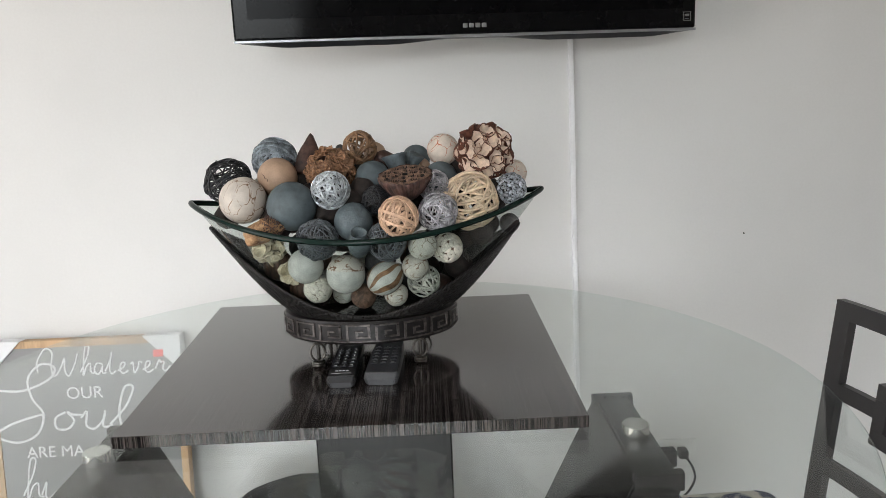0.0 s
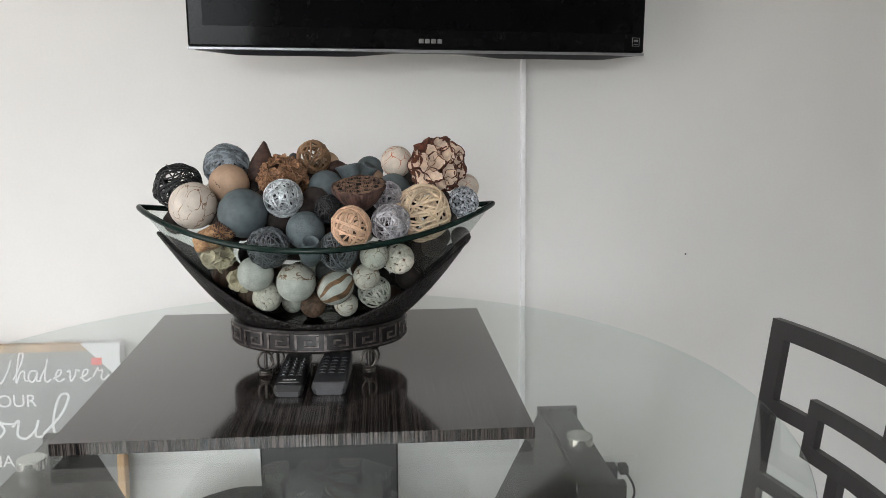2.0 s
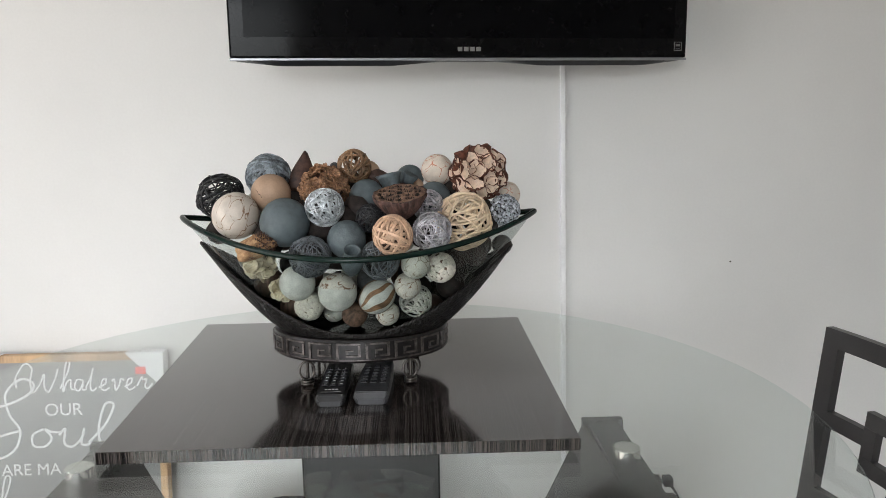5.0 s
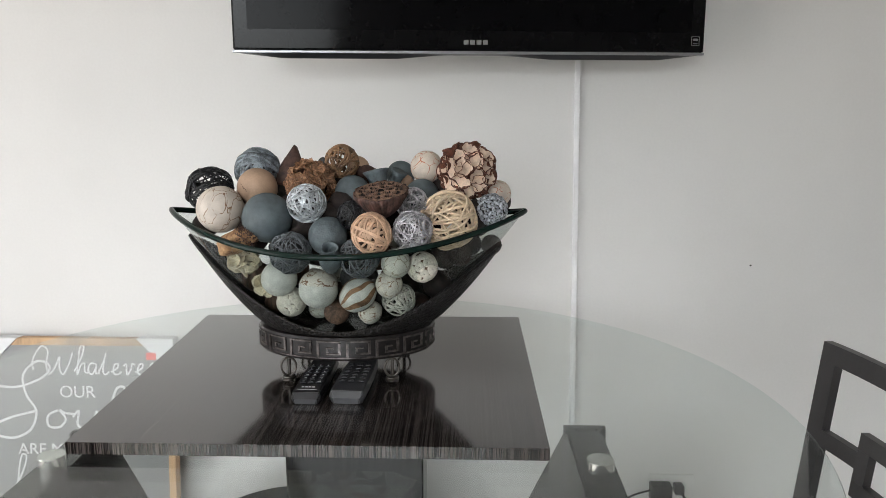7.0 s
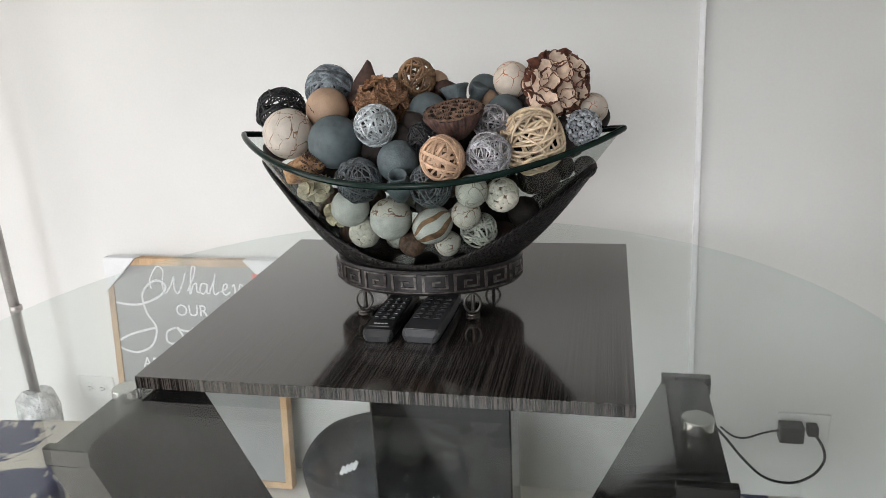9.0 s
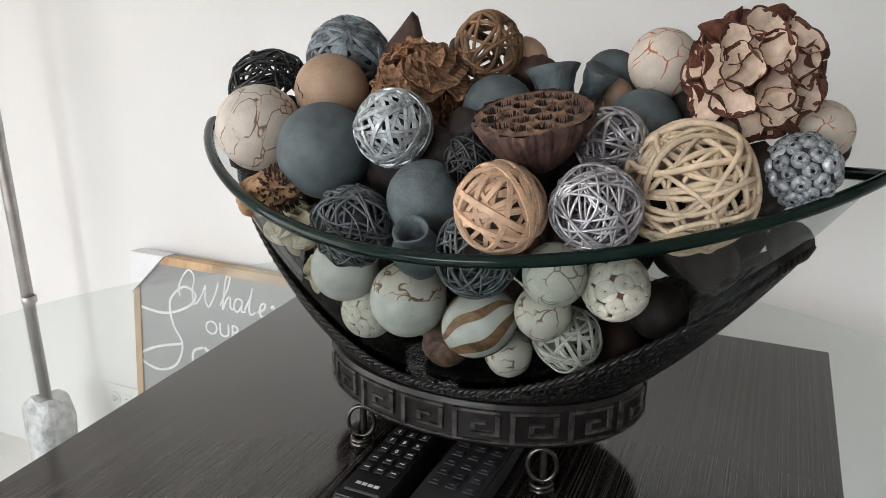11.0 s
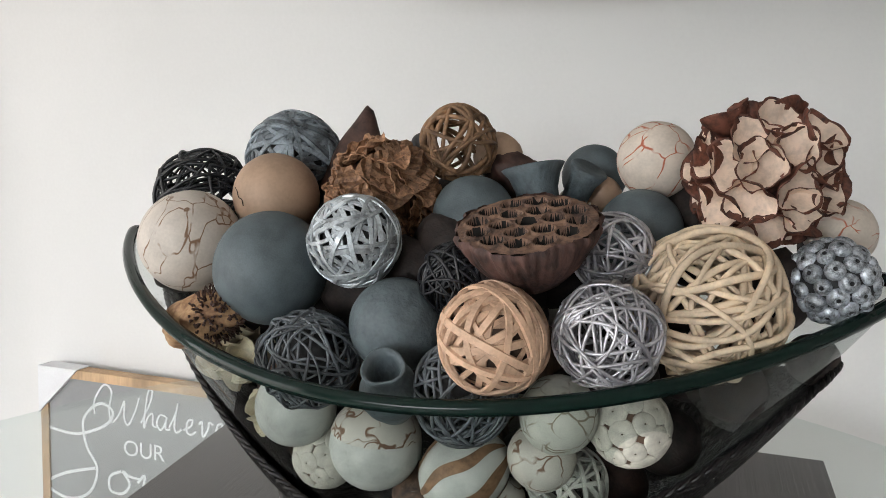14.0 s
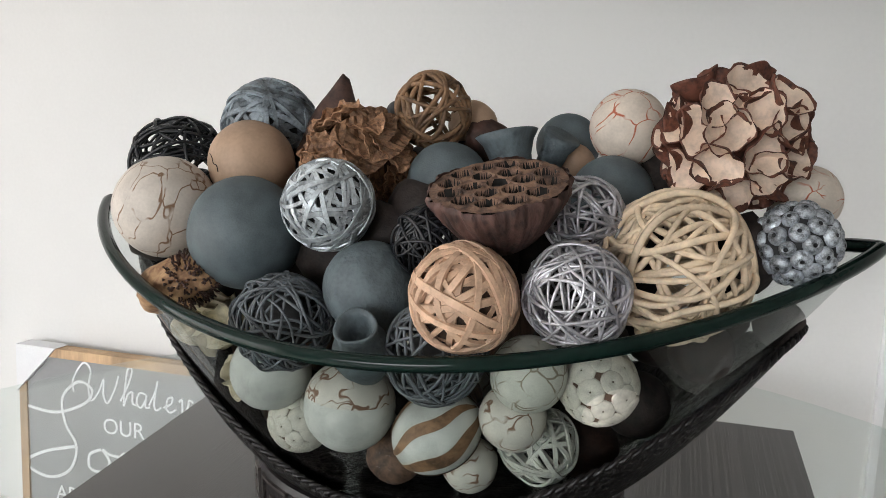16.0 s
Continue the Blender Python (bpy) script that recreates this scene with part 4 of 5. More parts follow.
for k, (a0, a1) in enumerate(((2.15, 2.45), (3.0, 3.42), (4.05, 4.4), (5.2, 5.5), (0.2, 0.5), (1.2, 1.45))):
    bm = bmesh.new()
    rows = []
    for i in range(23):
        v = -1.45 + 2.9 * i / 22
        row = []
        for j in range(5):
            a = a0 + (a1 - a0) * j / 4 + 0.06 * math.sin(5 * v + k)
            row.append(bm.verts.new((0.0295 * 1.06 * math.sin(v), 0.0295 * 0.95 * math.cos(v) * math.cos(a) * 1.01, 0.0295 * 0.86 * math.cos(v) * math.sin(a) * 1.01)))
        rows.append(row)
    for a, b in zip(rows, rows[1:]):
        for j in range(4):
            bm.faces.new((a[j], a[j + 1], b[j + 1], b[j]))
    part("band", bm, M["twig"], st, "brown band", smooth=True)


def disc_mesh(r, h, hole, mats, dome=False, bend=1.0):
    bm = lathe(bmesh.new(), [(r * 0.9, -h), (r, -h * 0.2), (r * 0.93, h * 0.35), (r * 0.72, h * 0.8), (r * 0.42, h), (hole, h * 0.95), (hole * 0.9, h * 0.1), (0, h * 0.1)] if dome else [(r * 0.9, -h), (r, -h * 0.2), (r * 0.985, h * 0.6), (r * 0.9, h), (hole * 1.6, h * 1.15), (hole, h * 0.9), (hole * 0.9, h * 0.2), (0, h * 0.2)], 14)
    for v in bm.verts:
        if not dome:
            v.co.z -= (v.co.x ** 2 + v.co.y ** 2) / (2 * bend)
    for f in bm.faces:
        c = f.calc_center_median()
        if math.hypot(c.x, c.y) < hole and c.z < h * 0.85:
            f.material_index = 1
    return finish("disc", bm, mats, True)


def disc_ball(label, c, R, n, r, h, mats, core, hole, rot=(0, 0, 0), seed=1, piece_name="disc"):
    t = thing("disc_ball", label, "decorative ball", pose(*c, *rot), GROUP)
    part("core", sphere(R * (0.86 if piece_name == "bead" else 0.945), 3), core, t, smooth=True)
    rr = random.Random(seed)
    meshes = [disc_mesh(r * f, h, hole, mats, piece_name == "bead", R) for f in (0.85, 1.0, 1.1)]
    for d in spots(n):
        d = (d + rand_dir(rr) * 0.03).normalized()
        piece(piece_name, rr.choice(meshes), t, stand_on(d, R - h * rr.uniform(1.0, 1.3), rr.uniform(0, 360), rr.uniform(-4, 4)))
    return t


# near-black core and holes put the shade between the beads into colour
disc_ball("silver glitter ball of small pierced beads", (0.084, 1.186, 1.053), 0.0270, 58, 0.0060, 0.0042, [M["bead"], M["bead_shade"]], M["bead_shade"], 0.0013, seed=3, piece_name="bead")
disc_ball("cream ball of round nut slices with dark joints", (-0.024, 1.127, 0.971), 0.0243, 38, 0.0082, 0.0013, [M["disc_cream"], M["disc_core"]], M["disc_core"], 0.0005, seed=4, piece_name="slice")
disc_ball("small cream ball of round nut slices", (-0.236, 1.154, 0.907), 0.0240, 38, 0.0082, 0.0013, [M["disc_cream"], M["disc_core"]], M["disc_core"], 0.0005, seed=5, piece_name="slice")

# petal ball
sola = thing("petal_ball", "large ball of cupped ivory petals with ragged brown edges", "decorative ball", pose(0.045, 1.218, 1.111), GROUP)
part("core", sphere(0.029, 3, 0.1, 3), M["bark"], sola, smooth=True)
pm = [petal_mesh(100 + k, 0.0158, 0.20, [M["petal"], M["bark"]], ragged=0.24, deep=0.88, split=0.6) for k in range(7)]
rr = random.Random(5)
for d in spots(44):
    d = (d + rand_dir(rr) * 0.12).normalized()
    piece("petal", rr.choice(pm), sola, stand_on(d, 0.0298 + rr.uniform(-0.002, 0.003), rr.uniform(0, 360), rr.uniform(-18, 18)))

# rosette of dry leaves
ros = thing("leaf_rosette", "brown rosette of folded dry leaves", "dried flower", pose(-0.209, 1.206, 1.089, 25, 10, 0), GROUP)
part("core", sphere(0.030, 3, 0.15, 8), M["husk"], ros, smooth=True)


def fold_mesh(seed):
    r = random.Random(seed)
    bm = bmesh.new()
    n, w, h = 9, 0.0175, 0.028
    grid = []
    for back in (0, 1):
        g = []
        for i in range(n):
            q = i / (n - 1)
            row = []
            for j in range(5):
                s = (j - 2) / 2
                zig = 0.0013 * (1 if (i % 2) else -1) * (1 - abs(s) * 0.3)
                row.append(bm.verts.new((s * w * (1 - 0.75 * q * q), zig + back * 0.0009 + s * s * 0.004, h * (q - 0.45) + r.uniform(-0.0008, 0.0008))))
            g.append(row)
        grid.append(g)
        for i in range(n - 1):
            for j in range(4):
                bm.faces.new((g[i][j], g[i][j + 1], g[i + 1][j + 1], g[i + 1][j]))
    a, b = grid
    loop = [(0, j) for j in range(5)] + [(i, 4) for i in range(1, n)] + [(n - 1, j) for j in range(3, -1, -1)] + [(i, 0) for i in range(n - 2, 0, -1)]
    for p, q in zip(loop, loop[1:] + loop[:1]):
        bm.faces.new((a[p[0]][p[1]], a[q[0]][q[1]], b[q[0]][q[1]], b[p[0]][p[1]]))
    return finish("leaf", bm, M["leaf"], False)


fm = [fold_mesh(k) for k in range(5)]
rr = random.Random(9)
for d in spots(46):
    d = (d + rand_dir(rr) * 0.15).normalized()
    piece("leaf", rr.choice(fm), ros, stand_on(d, 0.0335 + rr.uniform(-0.002, 0.002), math.degrees(math.atan2(d.y, d.x)) + rr.uniform(-40, 40), rr.uniform(55, 82)))

# lotus pod
pod = thing("lotus_pod", "dried brown lotus seed pod with open seed holes", "seed pod", pose(-0.085, 1.115, 1.088, 15, -4, 0), GROUP)
bm = bmesh.new()
prof = [(0.004, -0.040), (0.010, -0.038), (0.020, -0.031), (0.030, -0.020), (0.0375, -0.009), (0.0405, -0.002), (0.0412, 0.001), (0.0400, 0.003)]
S = 192
rows = []
for k, (r0, z) in enumerate(prof):
    row = []
    for i in range(S):
        u = 2 * math.pi * i / S
        f = 1 + (0.030 * math.sin(19 * u + 0.7 * k) + 0.014 * math.sin(47 * u)) * (0.4 + 0.6 * (k / 7)) + 0.02 * noise.noise(Vector((3 * math.cos(u), 3 * math.sin(u), k)))
        row.append(bm.verts.new((r0 * f * math.cos(u), r0 * f * math.sin(u), z + 0.0012 * math.sin(5 * u) * (k > 4))))
    rows.append(row)
for a, b in zip(rows, rows[1:]):
    for i in range(S):
        bm.faces.new((a[i], a[(i + 1) % S], b[(i + 1) % S], b[i]))
bm.faces.new(rows[0][::-1])
part("husk", bm, M["pod"], pod, "ribbed brown husk", smooth=True)
holes = [(0.0, 0.0)] + [(0.0150 * math.cos(a), 0.0150 * math.sin(a)) for a in [2 * math.pi * k / 6 + 0.3 for k in range(6)]] + [(0.0288 * math.cos(a), 0.0288 * math.sin(a)) for a in [2 * math.pi * k / 12 for k in range(12)]]
bm = bmesh.new()
NR, NS = 60, 200
rows = []
for k in range(1, NR + 1):
    r0 = 0.0396 * k / NR
    row = []
    for i in range(NS):
        u = 2 * math.pi * i / NS
        x, y = r0 * math.cos(u), r0 * math.sin(u)
        d = min(math.hypot((x - hx) / 1.0, (y - hy) / 0.9) for hx, hy in holes)
        z = 0.0026 + 0.0014 * max(0, 1 - abs(d - 0.0069) / 0.0011) + 0.0006 * noise.noise(Vector((x * 260, y * 260, 1)))
        if d < 0.0064:
            z -= 0.014 * min(1, (0.0064 - d) / 0.0012)
        row.append(bm.verts.new((x, y, z)))
    rows.append(row)
c = bm.verts.new((0, 0, -0.004))
for i in range(NS):
    bm.faces.new((c, rows[0][i], rows[0][(i + 1) % NS])).material_index = 1
for a, b in zip(rows, rows[1:]):
    for i in range(NS):
        f = bm.faces.new((a[i], b[i], b[(i + 1) % NS], a[(i + 1) % NS]))
        # deep faces take a near-black that paints the shade in the seed holes
        f.material_index = 1 if f.calc_center_median().z < 0.0010 else 0
part("face", bm, [M["pod_face"], M["pod_hole"]], pod, "flat face with seed holes", smooth=True)


def trumpet(name, label, c, rot, prof, material, seed):
    bm = lathe(bmesh.new(), prof, 40)
    for v in bm.verts:
        u = math.atan2(v.co.y, v.co.x)
        f = 1 + 0.05 * math.sin(3 * u + seed) + 0.03 * noise.noise(v.co * 160 + Vector((seed, 0, 0)))
        v.co.x *= f
        v.co.y *= f
    return plain_ball(name, label, c, bm, material, rot, "seed pod")


trumpet("bell_pod", "slate-blue bell-shaped seed pod with an open mouth", (-0.159, 1.089, 0.990), (34, 4, 0), [(0, -0.026), (0.009, -0.022), (0.015, -0.010), (0.018, 0.002), (0.0165, 0.010), (0.0125, 0.013), (0.0115, 0.022), (0.0130, 0.0255), (0.0118, 0.0262), (0.0095, 0.022), (0.0085, 0.012), (0.006, 0.004), (0, 0.002)], M["slate_rough"], 2)
trumpet("bell_pod", "slate-blue flared seed pod at the back of the heap", (-0.100, 1.223, 1.091), (-8, -12, 0), [(0, -0.02), (0.010, -0.018), (0.014, -0.008), (0.015, 0.004), (0.018, 0.014), (0.0225, 0.0205), (0.0205, 0.0215), (0.012, 0.018), (0, 0.016)], M["slate_rough"], 5)
trumpet("bell_pod", "small slate-blue seed pod at the back of the heap", (-0.074, 1.241, 1.096), (10, 25, 0), [(0, -0.02), (0.009, -0.016), (0.010, 0.004), (0.014, 0.014), (0.0125, 0.0155), (0, 0.012)], M["slate_rough"], 7)

# pointed husk
bm = bmesh.new()
rows = []
for k in range(13):
    q = k / 12
    w = 0.026 * (1 - q) ** 0.8 + 0.0035
    rows.append([bm.verts.new((w * math.sin(a), -w * 0.6 * math.cos(a) + 0.010 * q * q, -0.045 + 0.066 * q + 0.002 * math.sin(9 * q + a * 2))) for a in [-1.5 + 3.0 * j / 8 for j in range(9)]] + [bm.verts.new(((w - 0.0022) * math.sin(a), -(w - 0.0022) * 0.6 * math.cos(a) + 0.010 * q * q, -0.045 + 0.066 * q)) for a in [1.5 - 3.0 * j / 8 for j in range(9)]])
for a, b in zip(rows, rows[1:]):
    for k in range(18):
        bm.faces.new((a[k], a[(k + 1) % 18], b[(k + 1) % 18], b[k]))
bm.faces.new(rows[0]), bm.faces.new(rows[-1][::-1])
plain_ball("pointed_husk", "dark brown pointed seed husk standing in the heap", (-0.247, 1.258, 1.128), bm, M["husk"], (0, 12, 20), "dried husk")
bm = sphere(0.020, 4, 0.25, 31, (1.3, 0.8, 0.9))
plain_ball("dried_husk", "brown husk behind the twig ball", (-0.124, 1.259, 1.099), bm, M["husk"], (0, 30, 0), "dried husk")

# dried flower head at the rim
pro = thing("dried_flower_head", "tan dried flower head with dark bristles by the rim", "dried flower", pose(-0.310, 1.123, 1.010, 20, 66, 14), GROUP)
part("head", sphere(0.026, 4, 0.2, 41, (0.7, 0.8, 1.3)), M["protea"], pro, smooth=True)
bm = bmesh.new()
rr = random.Random(12)
for k in range(260):
    a, q = rr.uniform(0, 6.28), 1.25 * math.sqrt(rr.random())
    d = Vector((math.cos(a) * math.sin(q), math.sin(a) * math.sin(q), math.cos(q)))
    p = Vector((d.x * 0.0175, d.y * 0.0200, d.z * 0.0325))
    tube(bm, [p, p + d * 0.003, p + d * 0.0045 + rand_dir(rr) * 0.0015], 0.0008, sides=4)
part("bristles", bm, M["husk"], pro, "dark bristle crown")

# ivory curls low on the near side of the glass
cm = [petal_mesh(200 + k, 0.0165, 0.3, [M["shell"], M["shell"]], deep=0.9) for k in range(3)]
for c, n, size in (((-0.312, 1.163, 0.975), 16, 0.80), ((-0.277, 1.156, 0.936), 12, 0.62), ((-0.332, 1.186, 0.989), 10, 0.6)):
    t = thing("curl_cluster", "cluster of ivory dried shell-like curls", "dried flower", pose(*c), GROUP)
    part("core", sphere(0.014 * size, 3, 0.1, 3), M["shell"], t, smooth=True)
    rr = random.Random(int(c[0] * -1000))
    for d in spots(n):
        piece("curl", rr.choice(cm), t, stand_on(d, 0.014 * size, rr.uniform(0, 360), rr.uniform(-30, 30)) @ Matrix.Diagonal((size, size, size, 1)))

# lumps in the heap's gaps, their near-black standing for shade; leftmost a husk
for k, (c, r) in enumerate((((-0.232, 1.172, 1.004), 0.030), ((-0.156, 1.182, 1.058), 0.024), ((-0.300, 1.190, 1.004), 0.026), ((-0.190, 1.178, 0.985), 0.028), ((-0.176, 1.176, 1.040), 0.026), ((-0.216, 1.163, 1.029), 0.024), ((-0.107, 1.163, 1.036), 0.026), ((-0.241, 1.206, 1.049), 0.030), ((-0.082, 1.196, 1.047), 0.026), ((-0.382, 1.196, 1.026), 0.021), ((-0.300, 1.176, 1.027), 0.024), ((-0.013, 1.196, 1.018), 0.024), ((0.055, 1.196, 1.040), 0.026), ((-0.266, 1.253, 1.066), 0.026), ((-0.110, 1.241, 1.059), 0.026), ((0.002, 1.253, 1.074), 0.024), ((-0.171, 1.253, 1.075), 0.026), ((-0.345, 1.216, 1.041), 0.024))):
    plain_ball("dried_husk", "dark lump filling a shaded gap between the balls", c, sphere(r, 3, 0.2, 50 + k, (1.0, 0.85, 1.0)), M["gap_shade"], (k * 37, k * 53, 0), "dried husk")

# more balls inside the heap, on which upper ones rest; coloured dark for shade
taken = [(o.matrix_world.translation.copy(), (max(o.dimensions) / 2 if o.type == "MESH" else 0.028)) for o in scene.objects if o.get("group") == GROUP]
rr = random.Random(77)
KINDS = (("gap_shade", "black-brown filler ball standing for shade inside the heap"), ("husk", "dark brown filler ball inside the shaded heap"), ("nut", "brown fibre ball inside the heap"), ("core", "dark grey filler ball inside the shaded heap"), ("pale_scale", "pale seamed ball inside the heap"))
count = 0
for k in range(6000):
    r = rr.uniform(0.017, 0.027)
    c = Vector((rr.uniform(-0.40, 0.12), rr.uniform(1.09, 1.39), rr.uniform(0.875, 1.058)))
    if c.z > 0.985 + max(0, min(0.075, (c.y - 1.118) * 0.8)):
        continue
    t = (c.z - ZB) / 0.15
    e = max(0.0, t) ** 0.92
    a, b = 0.128 + 0.162 * e - r * 1.35, 0.092 + 0.098 * e - r * 1.35
    if ((c.x - CX) / a) ** 2 + (abs(c.y - CY) / b) > 1.05 or c.z - r < ZB - 0.006:
        continue
    if any((c - p).length < (r + q) * 0.93 for p, q in taken):
        continue
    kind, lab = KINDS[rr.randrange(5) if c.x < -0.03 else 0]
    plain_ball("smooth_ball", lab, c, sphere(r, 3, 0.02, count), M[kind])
    taken.append((c, r))
    count += 1
    if count > 70:
        break

# ---- remotes ----
def text_mesh(text, size, thick):
    cu = bpy.data.curves.new("lettering", "FONT")
    cu.body, cu.size, cu.extrude = text, size, thick
    ob = new("lettering", cu)
    me = bpy.data.meshes.new_from_object(ob)
    bpy.data.objects.remove(ob)
    return me


def remote(c, turn, w, l, h, material, key, label, taper, badge):
    t = thing("remote_control", label, "remote control", pose(*c, 0, 0, turn), "remote controls on the board")
    bm = bmesh.new()
    prof = [(-1, 0.78), (-0.94, 1.0), (0.2, 1.0), (0.9, taper), (1, taper * 0.85)]
    rows = []
    for q, f in prof:
        ww, hh = w / 2 * f, h * (1.0 if q > -0.5 else 0.8 + 0.2 * f)
        if q <= -0.94:
            hh = h * (0.45 if q < -0.97 else 0.92)
        rows.append([bm.verts.new((x, q * l / 2, z)) for x, z in ((-ww * 0.86, 0.0), (-ww, h * 0.45), (-ww * 0.9, hh), (ww * 0.9, hh), (ww, h * 0.45), (ww * 0.86, 0.0))])
    for a, b in zip(rows, rows[1:]):
        for k in range(6):
            bm.faces.new((a[k], a[(k + 1) % 6], b[(k + 1) % 6], b[k]))
    bm.faces.new(rows[0]), bm.faces.new(rows[-1][::-1])
    bmesh.ops.bevel(bm, geom=bm.edges[:], offset=0.0012, segments=2, affect="EDGES")
    part("body", bm, material, t)
    for i in range(6):
        for j in range(3):
            x, y = (j - 1) * w * 0.27, l * 0.20 - i * l * 0.088
            k = part("key", boxbm(x - w * 0.085, x + w * 0.085, y - 0.004, y + 0.004, h + 0.0002, h + 0.0016, bevel=0.0006), key, t)
            digit = "123456789 0 "[i * 3 + j] if badge and i < 4 else " "
            if digit != " ":
                me = text_mesh(digit, 0.0062, 0.0001)
                me.materials.append(M["print_white"])
                piece("print", me, k, pose(x - 0.0018, y - 0.0022, h + 0.00175))
                continue
            bm = bmesh.new()
            box(bm, x - 0.0022, x + 0.0022, y - 0.0005, y + 0.0005, h + 0.00165, h + 0.0019)
            part("print", bm, M["print_white"] if badge else M["badge"], k)
    if badge:
        bm = bmesh.new()
        for k in range(4):
            box(bm, -0.0105 + k * 0.0054, -0.0063 + k * 0.0054, -l * 0.37, -l * 0.37 + 0.0034, h + 0.0001, h + 0.0004)
        part("badge", bm, M["print_white"], t)
        part("panel", boxbm(-w * 0.33, w * 0.33, -l * 0.43, -l * 0.415, h + 0.0001, h + 0.0006), M["badge"], t)
    return t


remote((-0.195, 1.134, BT + 0.0004), -1, 0.046, 0.168, 0.019, M["black"], M["rubber"], "slim black remote control under the bowl stand", 0.95, True)
remote((-0.131, 1.136, BT + 0.0004), -3, 0.055, 0.165, 0.021, M["grey_remote"], M["rubber"], "dark grey remote control beside the black one", 0.85, False)

# ---- chairs ----
def chair(m, label, over=0.04):
    """Seen from the seat: u runs along the back, h down from its top, the seat reaches towards +y."""
    t = thing("dining_chair", label, "chair", m, "dining chairs round the table")
    W, H = 0.43, 0.880

    def bow(u):
        return -0.028 * (1 - ((u - W / 2) / (W / 2)) ** 2)

    def bar(name, u0, u1, z0, z1, depth=0.020):
        bm = bmesh.new()
        n = max(1, int((u1 - u0) / 0.025))
        rows = []
        for k in range(n + 1):
            u = u0 + (u1 - u0) * k / n
            y0 = bow(u) - 0.045 * max(0, (z0 - 0.45)) / 0.44
            y1 = bow(u) - 0.045 * max(0, (z1 - 0.45)) / 0.44
            rows.append([bm.verts.new(c) for c in ((u - W / 2, y0, z0), (u - W / 2, y0 - depth, z0), (u - W / 2, y1 - depth, z1), (u - W / 2, y1, z1))])
        for a, b in zip(rows, rows[1:]):
            for k in range(4):
                bm.faces.new((a[k], a[(k + 1) % 4], b[(k + 1) % 4], b[k]))
        bm.faces.new(rows[0]), bm.faces.new(rows[-1][::-1])
        part(name, bm, M["chair"], t)

    for u in (0, W - 0.028):
        bar("stile", u, u + 0.028, 0.44, H - 0.028, 0.012)
        part("leg", boxbm(u - W / 2, u - W / 2 + 0.028, -0.028, 0.004, 0, 0.44, bevel=0.003), M["chair"], t)
        part("leg", boxbm(u - W / 2, u - W / 2 + 0.028, 0.36, 0.39, 0, 0.44, bevel=0.003), M["chair"], t)
    bar("top_rail", 0, W, H - 0.028, H, 0.012)
    for u0, u1, h0, h1 in ((W - 0.100, W - 0.028, 0.126, 0.150), (W - 0.310, W - 0.100, 0.098, 0.121), (W - 0.310, W - 0.100, 0.166, 0.189), (0.028, W - 0.310, 0.130, 0.154), (W - 0.16, W - 0.028, 0.250, 0.274), (0.028, 0.15, 0.255, 0.279), (0.028, W - 0.028, 0.37, 0.40)):
        bar("cross_bar", u0, u1, H - h1, H - h0, 0.011)
    for u0, u1, h0, h1 in ((W - 0.123, W - 0.100, 0.121, 0.166), (W - 0.310, W - 0.287, 0.121, 0.166), (W - 0.271, W - 0.247, 0.028, 0.098), (W - 0.184, W - 0.160, 0.189, 0.37), (0.150, 0.174, 0.189, 0.37)):
        bar("upright_bar", u0, u1, H - h1 + 0.0005, H - h0 - 0.0005, 0.011)
    part("seat_frame", boxbm(-W / 2, W / 2, 0.005, 0.40, 0.405, 0.44, bevel=0.004), M["chair"], t)
    bm = boxbm(-W / 2 - over, W / 2 + over, 0.010, 0.42, 0.4405, 0.535, bevel=0.026)
    part("cushion", bm, M["cushion"], t, "cream cushion with brushed dark blue patches", smooth=True)
    return t


CH = "black-brown dining chair with a lattice back and patched blue cushion"
chair(Matrix.Translation((0.531, 0.847, -0.002)) @ pose(0, 0, 0, 0, 0, 92), CH, 0.07)
chair(Matrix.Translation((-1.13, 0.90, 0)) @ pose(0, 0, 0, 0, 0, -84), CH)

# ---- signs against the wall ----
def sheet(bm, pts, y0, y1):
    a = [bm.verts.new((x, y0, z)) for x, z in pts]
    b = [bm.verts.new((x, y1, z)) for x, z in pts]
    bm.faces.new(a), bm.faces.new(b[::-1])
    for i in range(len(pts)):
        j = (i + 1) % len(pts)
        bm.faces.new((a[i], a[j], b[j], b[i]))
    return bm


SW, SH = 0.490, 0.628
sm = Matrix.Translation((-0.941, 1.752, 0.008)) @ pose(0, 0, 0, -6.0, 0, 0)
sign = thing("wall_sign", "grey lettered sign in a tan wood frame leaning on the wall", "sign", sm)
part("panel", boxbm(-SW / 2 + 0.018, SW / 2 - 0.018, -0.012, 0.006, 0.018, SH - 0.018), M["chalk"], sign, "matt grey painted face")
bm = bmesh.new()
box(bm, -SW / 2, -SW / 2 + 0.018, -0.016, 0.014, 0, SH, bevel=0.001), box(bm, SW / 2 - 0.018, SW / 2, -0.016, 0.014, 0, SH, bevel=0.001)
box(bm, -SW / 2 + 0.018, SW / 2 - 0.018, -0.016, 0.014, 0, 0.018, bevel=0.001), box(bm, -SW / 2 + 0.018, SW / 2 - 0.018, -0.016, 0.014, SH - 0.018, SH, bevel=0.001)
part("wood_frame", bm, M["wood_edge"], sign, "plain tan wood frame")
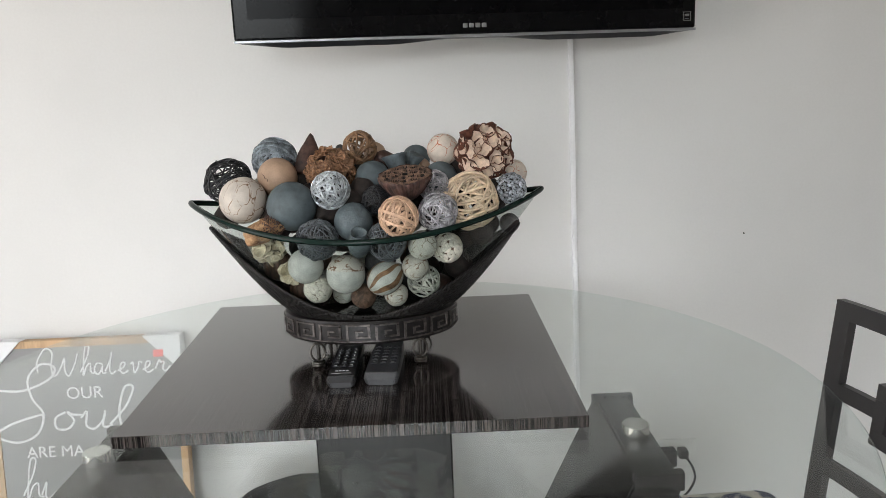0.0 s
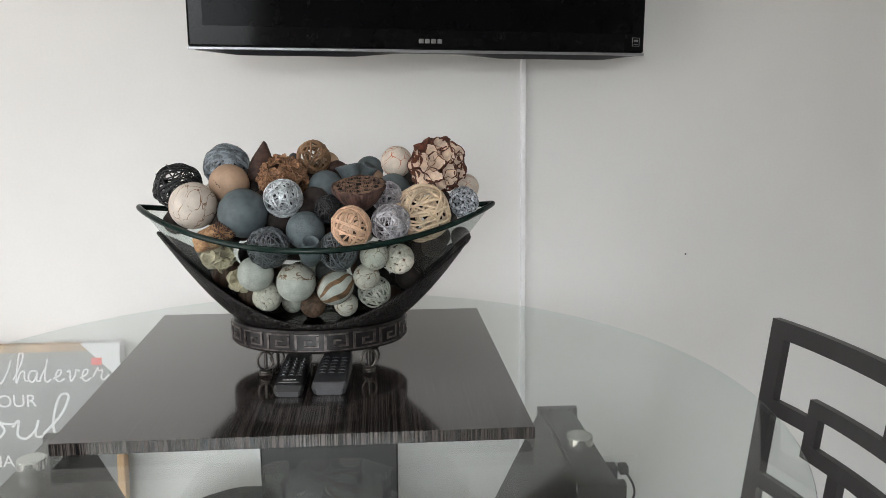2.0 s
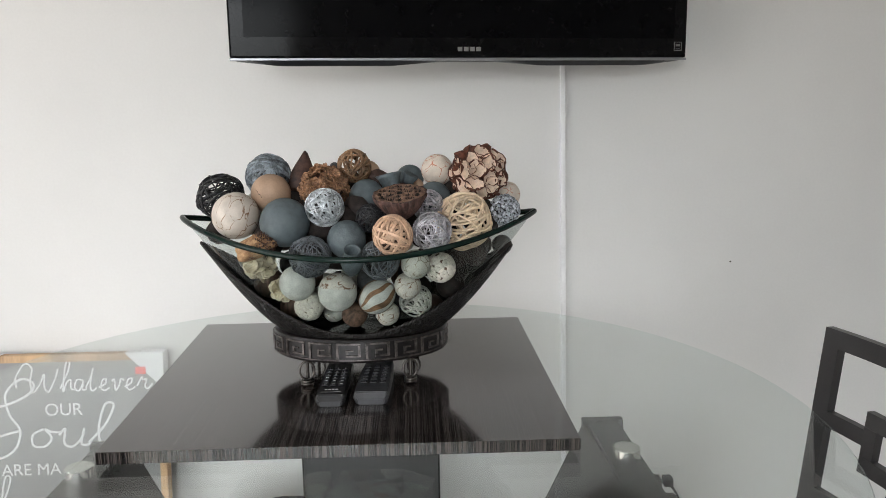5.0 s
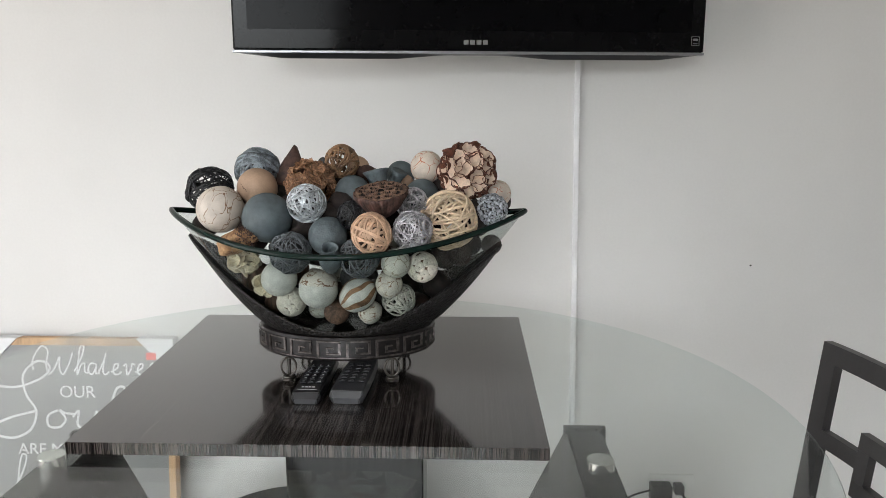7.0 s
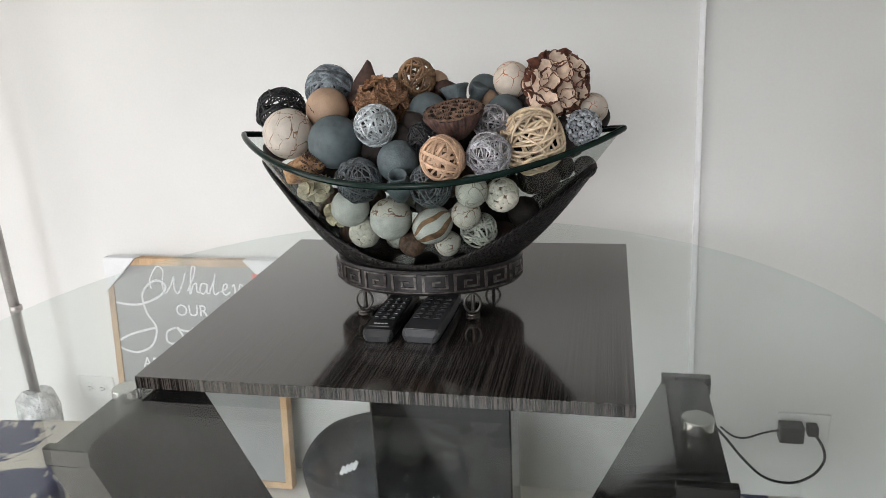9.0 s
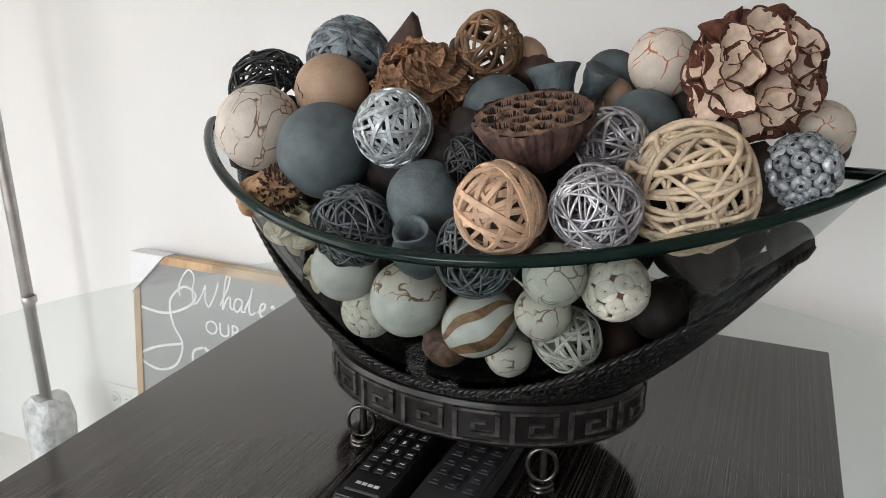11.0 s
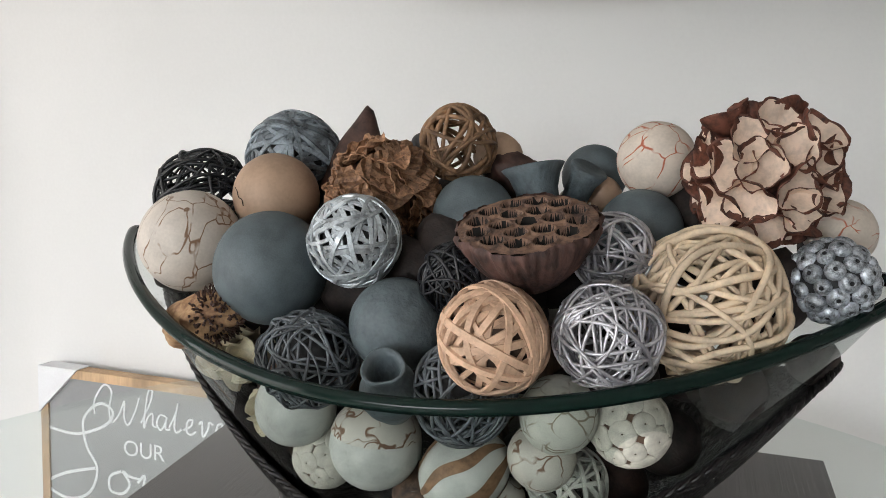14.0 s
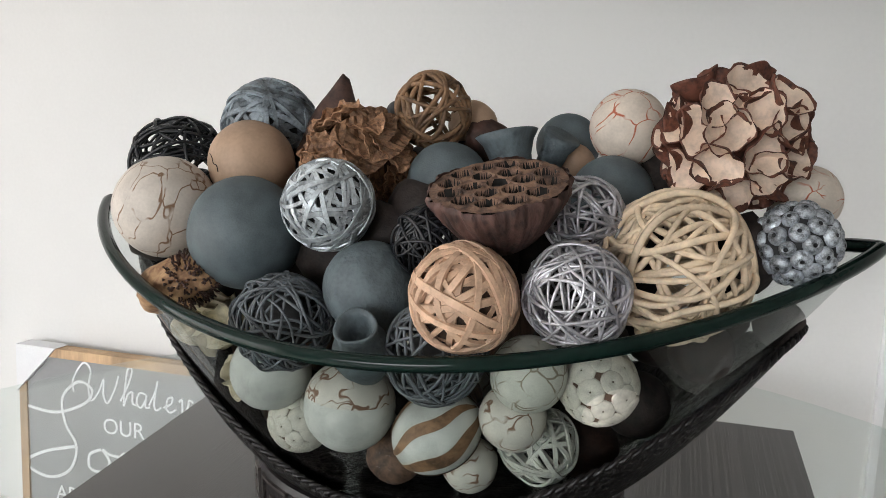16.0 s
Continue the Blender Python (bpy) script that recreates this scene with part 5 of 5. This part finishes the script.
for s in (-1, 1):
    part("corner_guard", sheet(bmesh.new(), [(s * (SW / 2 + 0.0015), SH + 0.0015), (s * (SW / 2 - 0.092), SH + 0.0015), (s * (SW / 2 + 0.0015), SH - 0.092)], -0.0195, 0.018), M["card"], sign, "folded white cardboard corner guard")
part("sticker", boxbm(0.178, 0.203, -0.0205, -0.0197, SH - 0.052, SH - 0.034), M["red"], sign, "small red sticker")

GLYPH = {
    "W": [(-0.45, 0.15), (-0.5, 0.5), (-0.25, 0.95), (0.0, 0.8), (-0.02, 0.35), (0.1, 0.0), (0.3, 0.25), (0.42, 0.6), (0.45, 0.2), (0.6, 0.0), (0.78, 0.4), (0.85, 0.75)],
    "h": [(0, 0.1), (0.2, 0.6), (0.25, 0.95), (0.12, 0.9), (0.1, 0.0), (0.2, 0.3), (0.32, 0.38), (0.36, 0.1), (0.48, 0.05)],
    "a": [(0.3, 0.36), (0.12, 0.38), (0.05, 0.15), (0.18, 0.0), (0.3, 0.2), (0.32, 0.36), (0.32, 0.05), (0.46, 0.06)],
    "t": [(0, 0.1), (0.15, 0.5), (0.18, 0.75), (0.14, 0.2), (0.22, 0.0), (0.36, 0.1)],
    "e": [(0, 0.1), (0.2, 0.22), (0.22, 0.38), (0.1, 0.34), (0.08, 0.1), (0.2, 0.0), (0.36, 0.1)],
    "v": [(0, 0.3), (0.08, 0.36), (0.14, 0.0), (0.26, 0.2), (0.28, 0.38), (0.4, 0.33)],
    "r": [(0, 0.12), (0.12, 0.42), (0.16, 0.33), (0.28, 0.34), (0.26, 0.1), (0.36, 0.03), (0.5, 0.2)],
    "o": [(0.2, 0.4), (0.06, 0.28), (0.08, 0.04), (0.24, 0.02), (0.32, 0.2), (0.22, 0.4), (0.3, 0.34), (0.44, 0.32)],
    "u": [(0, 0.25), (0.08, 0.4), (0.08, 0.08), (0.2, 0.0), (0.32, 0.2), (0.34, 0.4), (0.32, 0.05), (0.46, 0.05)],
    "l": [(0, 0.08), (0.22, 0.5), (0.3, 0.9), (0.18, 0.9), (0.12, 0.4), (0.18, 0.02), (0.34, 0.1)],
    "i": [(0, 0.1), (0.1, 0.4), (0.09, 0.08), (0.18, 0.0), (0.32, 0.15)],
    "S": [(-0.42, 0.62), (-0.1, 0.6), (0.2, 0.72), (0.28, 0.86), (0.12, 0.92), (-0.04, 0.75), (0.02, 0.5), (0.16, 0.3), (0.1, 0.06), (-0.14, -0.04), (-0.4, 0.06), (-0.2, 0.2), (0.14, 0.3)],
}


def script(text, x, z, size, r, sx=1.0):
    """Brush-script lettering laid on the sign's face."""
    bm = bmesh.new()
    for ch in text:
        pts = [(x + px * size * sx + pz * size * 0.12, -0.0128, z + pz * size) for px, pz in GLYPH[ch]]
        tube(bm, smooth_path(pts, 5), 0, flat=(r * 2, 0.0010), up=lambda p: Vector((0, -1, 0)))
        x += size * sx * {"W": 0.85, "S": 0.42}.get(ch, 0.42)
    part("lettering", bm, M["print_white"], sign, "white brush lettering")


def printed(text, x, z, size):
    me = text_mesh(text, size, 0.0004)
    me.materials.append(M["print_white"])
    o = new("lettering", me)
    o.parent = sign
    o.matrix_local = pose(x, -0.0130, z, 90, 0, 0)
    tagged(o, "white printed capitals")


script("W", -0.085, 0.535, 0.075, 0.0022)
script("hatever", -0.012, 0.535, 0.075, 0.0021, 1.0)
printed("OUR", -0.052, 0.475, 0.044)
script("S", -0.155, 0.375, 0.21, 0.0031)
script("oul", -0.098, 0.395, 0.115, 0.0030, 1.55)
printed("ARE MA", -0.165, 0.325, 0.042)
script("hi", -0.185, 0.215, 0.11, 0.0024)

# ---- things under and behind the table ----
bagt = thing("black_bag", "rounded black bag with a small white mark under the table", "bag", pose(-0.33, 1.60, 0))
bm = bmesh.new()
bmesh.ops.create_uvsphere(bm, u_segments=32, v_segments=20, radius=1)
for v in bm.verts:
    v.co = Vector((v.co.x * 0.26, v.co.y * 0.13, 0.165 + 0.165 * (abs(v.co.z) ** 0.75) * (1 if v.co.z > 0 else -1)))
    v.co += v.normal * 0.012 * noise.noise(v.co * 14)
part("body", bm, M["bag"], bagt, smooth=True)
bm = bmesh.new()
for k in range(4):
    box(bm, -0.004, 0.004, -0.001, 0.001, -0.012, 0.012, m=pose(-0.112 + 0.010 * k, -0.122, 0.262 + 0.005 * k, 0, 25, 0))
part("mark", bm, M["print_white"], bagt, "white mark bars")

lamp = thing("wrapped_pole_stand", "grey pole standing in a clear plastic wrapped base", "stand", pose(-1.40, 1.70, 0))
part("pole", tube(bmesh.new(), [Vector((0.0, 0, 0.25)), Vector((-0.01, 0.0, 1.0)), Vector((-0.02, 0.0, 1.9))], 0.013, sides=16), M["pole"], lamp, "grey tube", smooth=True)
part("collar", lathe(bmesh.new(), [(0.013, 0.515), (0.016, 0.517), (0.016, 0.53), (0.013, 0.532)], 20), M["pole"], lamp, smooth=True)
bm = lathe(bmesh.new(), [(0, 0.0), (0.050, 0.0), (0.055, 0.03), (0.051, 0.12), (0.056, 0.22), (0.050, 0.262), (0.03, 0.276), (0.013, 0.282), (0, 0.282)], 30)
for v in bm.verts:
    v.co *= 1 + 0.10 * noise.noise(v.co * 22)
    v.co.z = max(v.co.z, 0)
part("wrapped_base", bm, M["film"], lamp, "crumpled clear plastic over a white base", smooth=False)
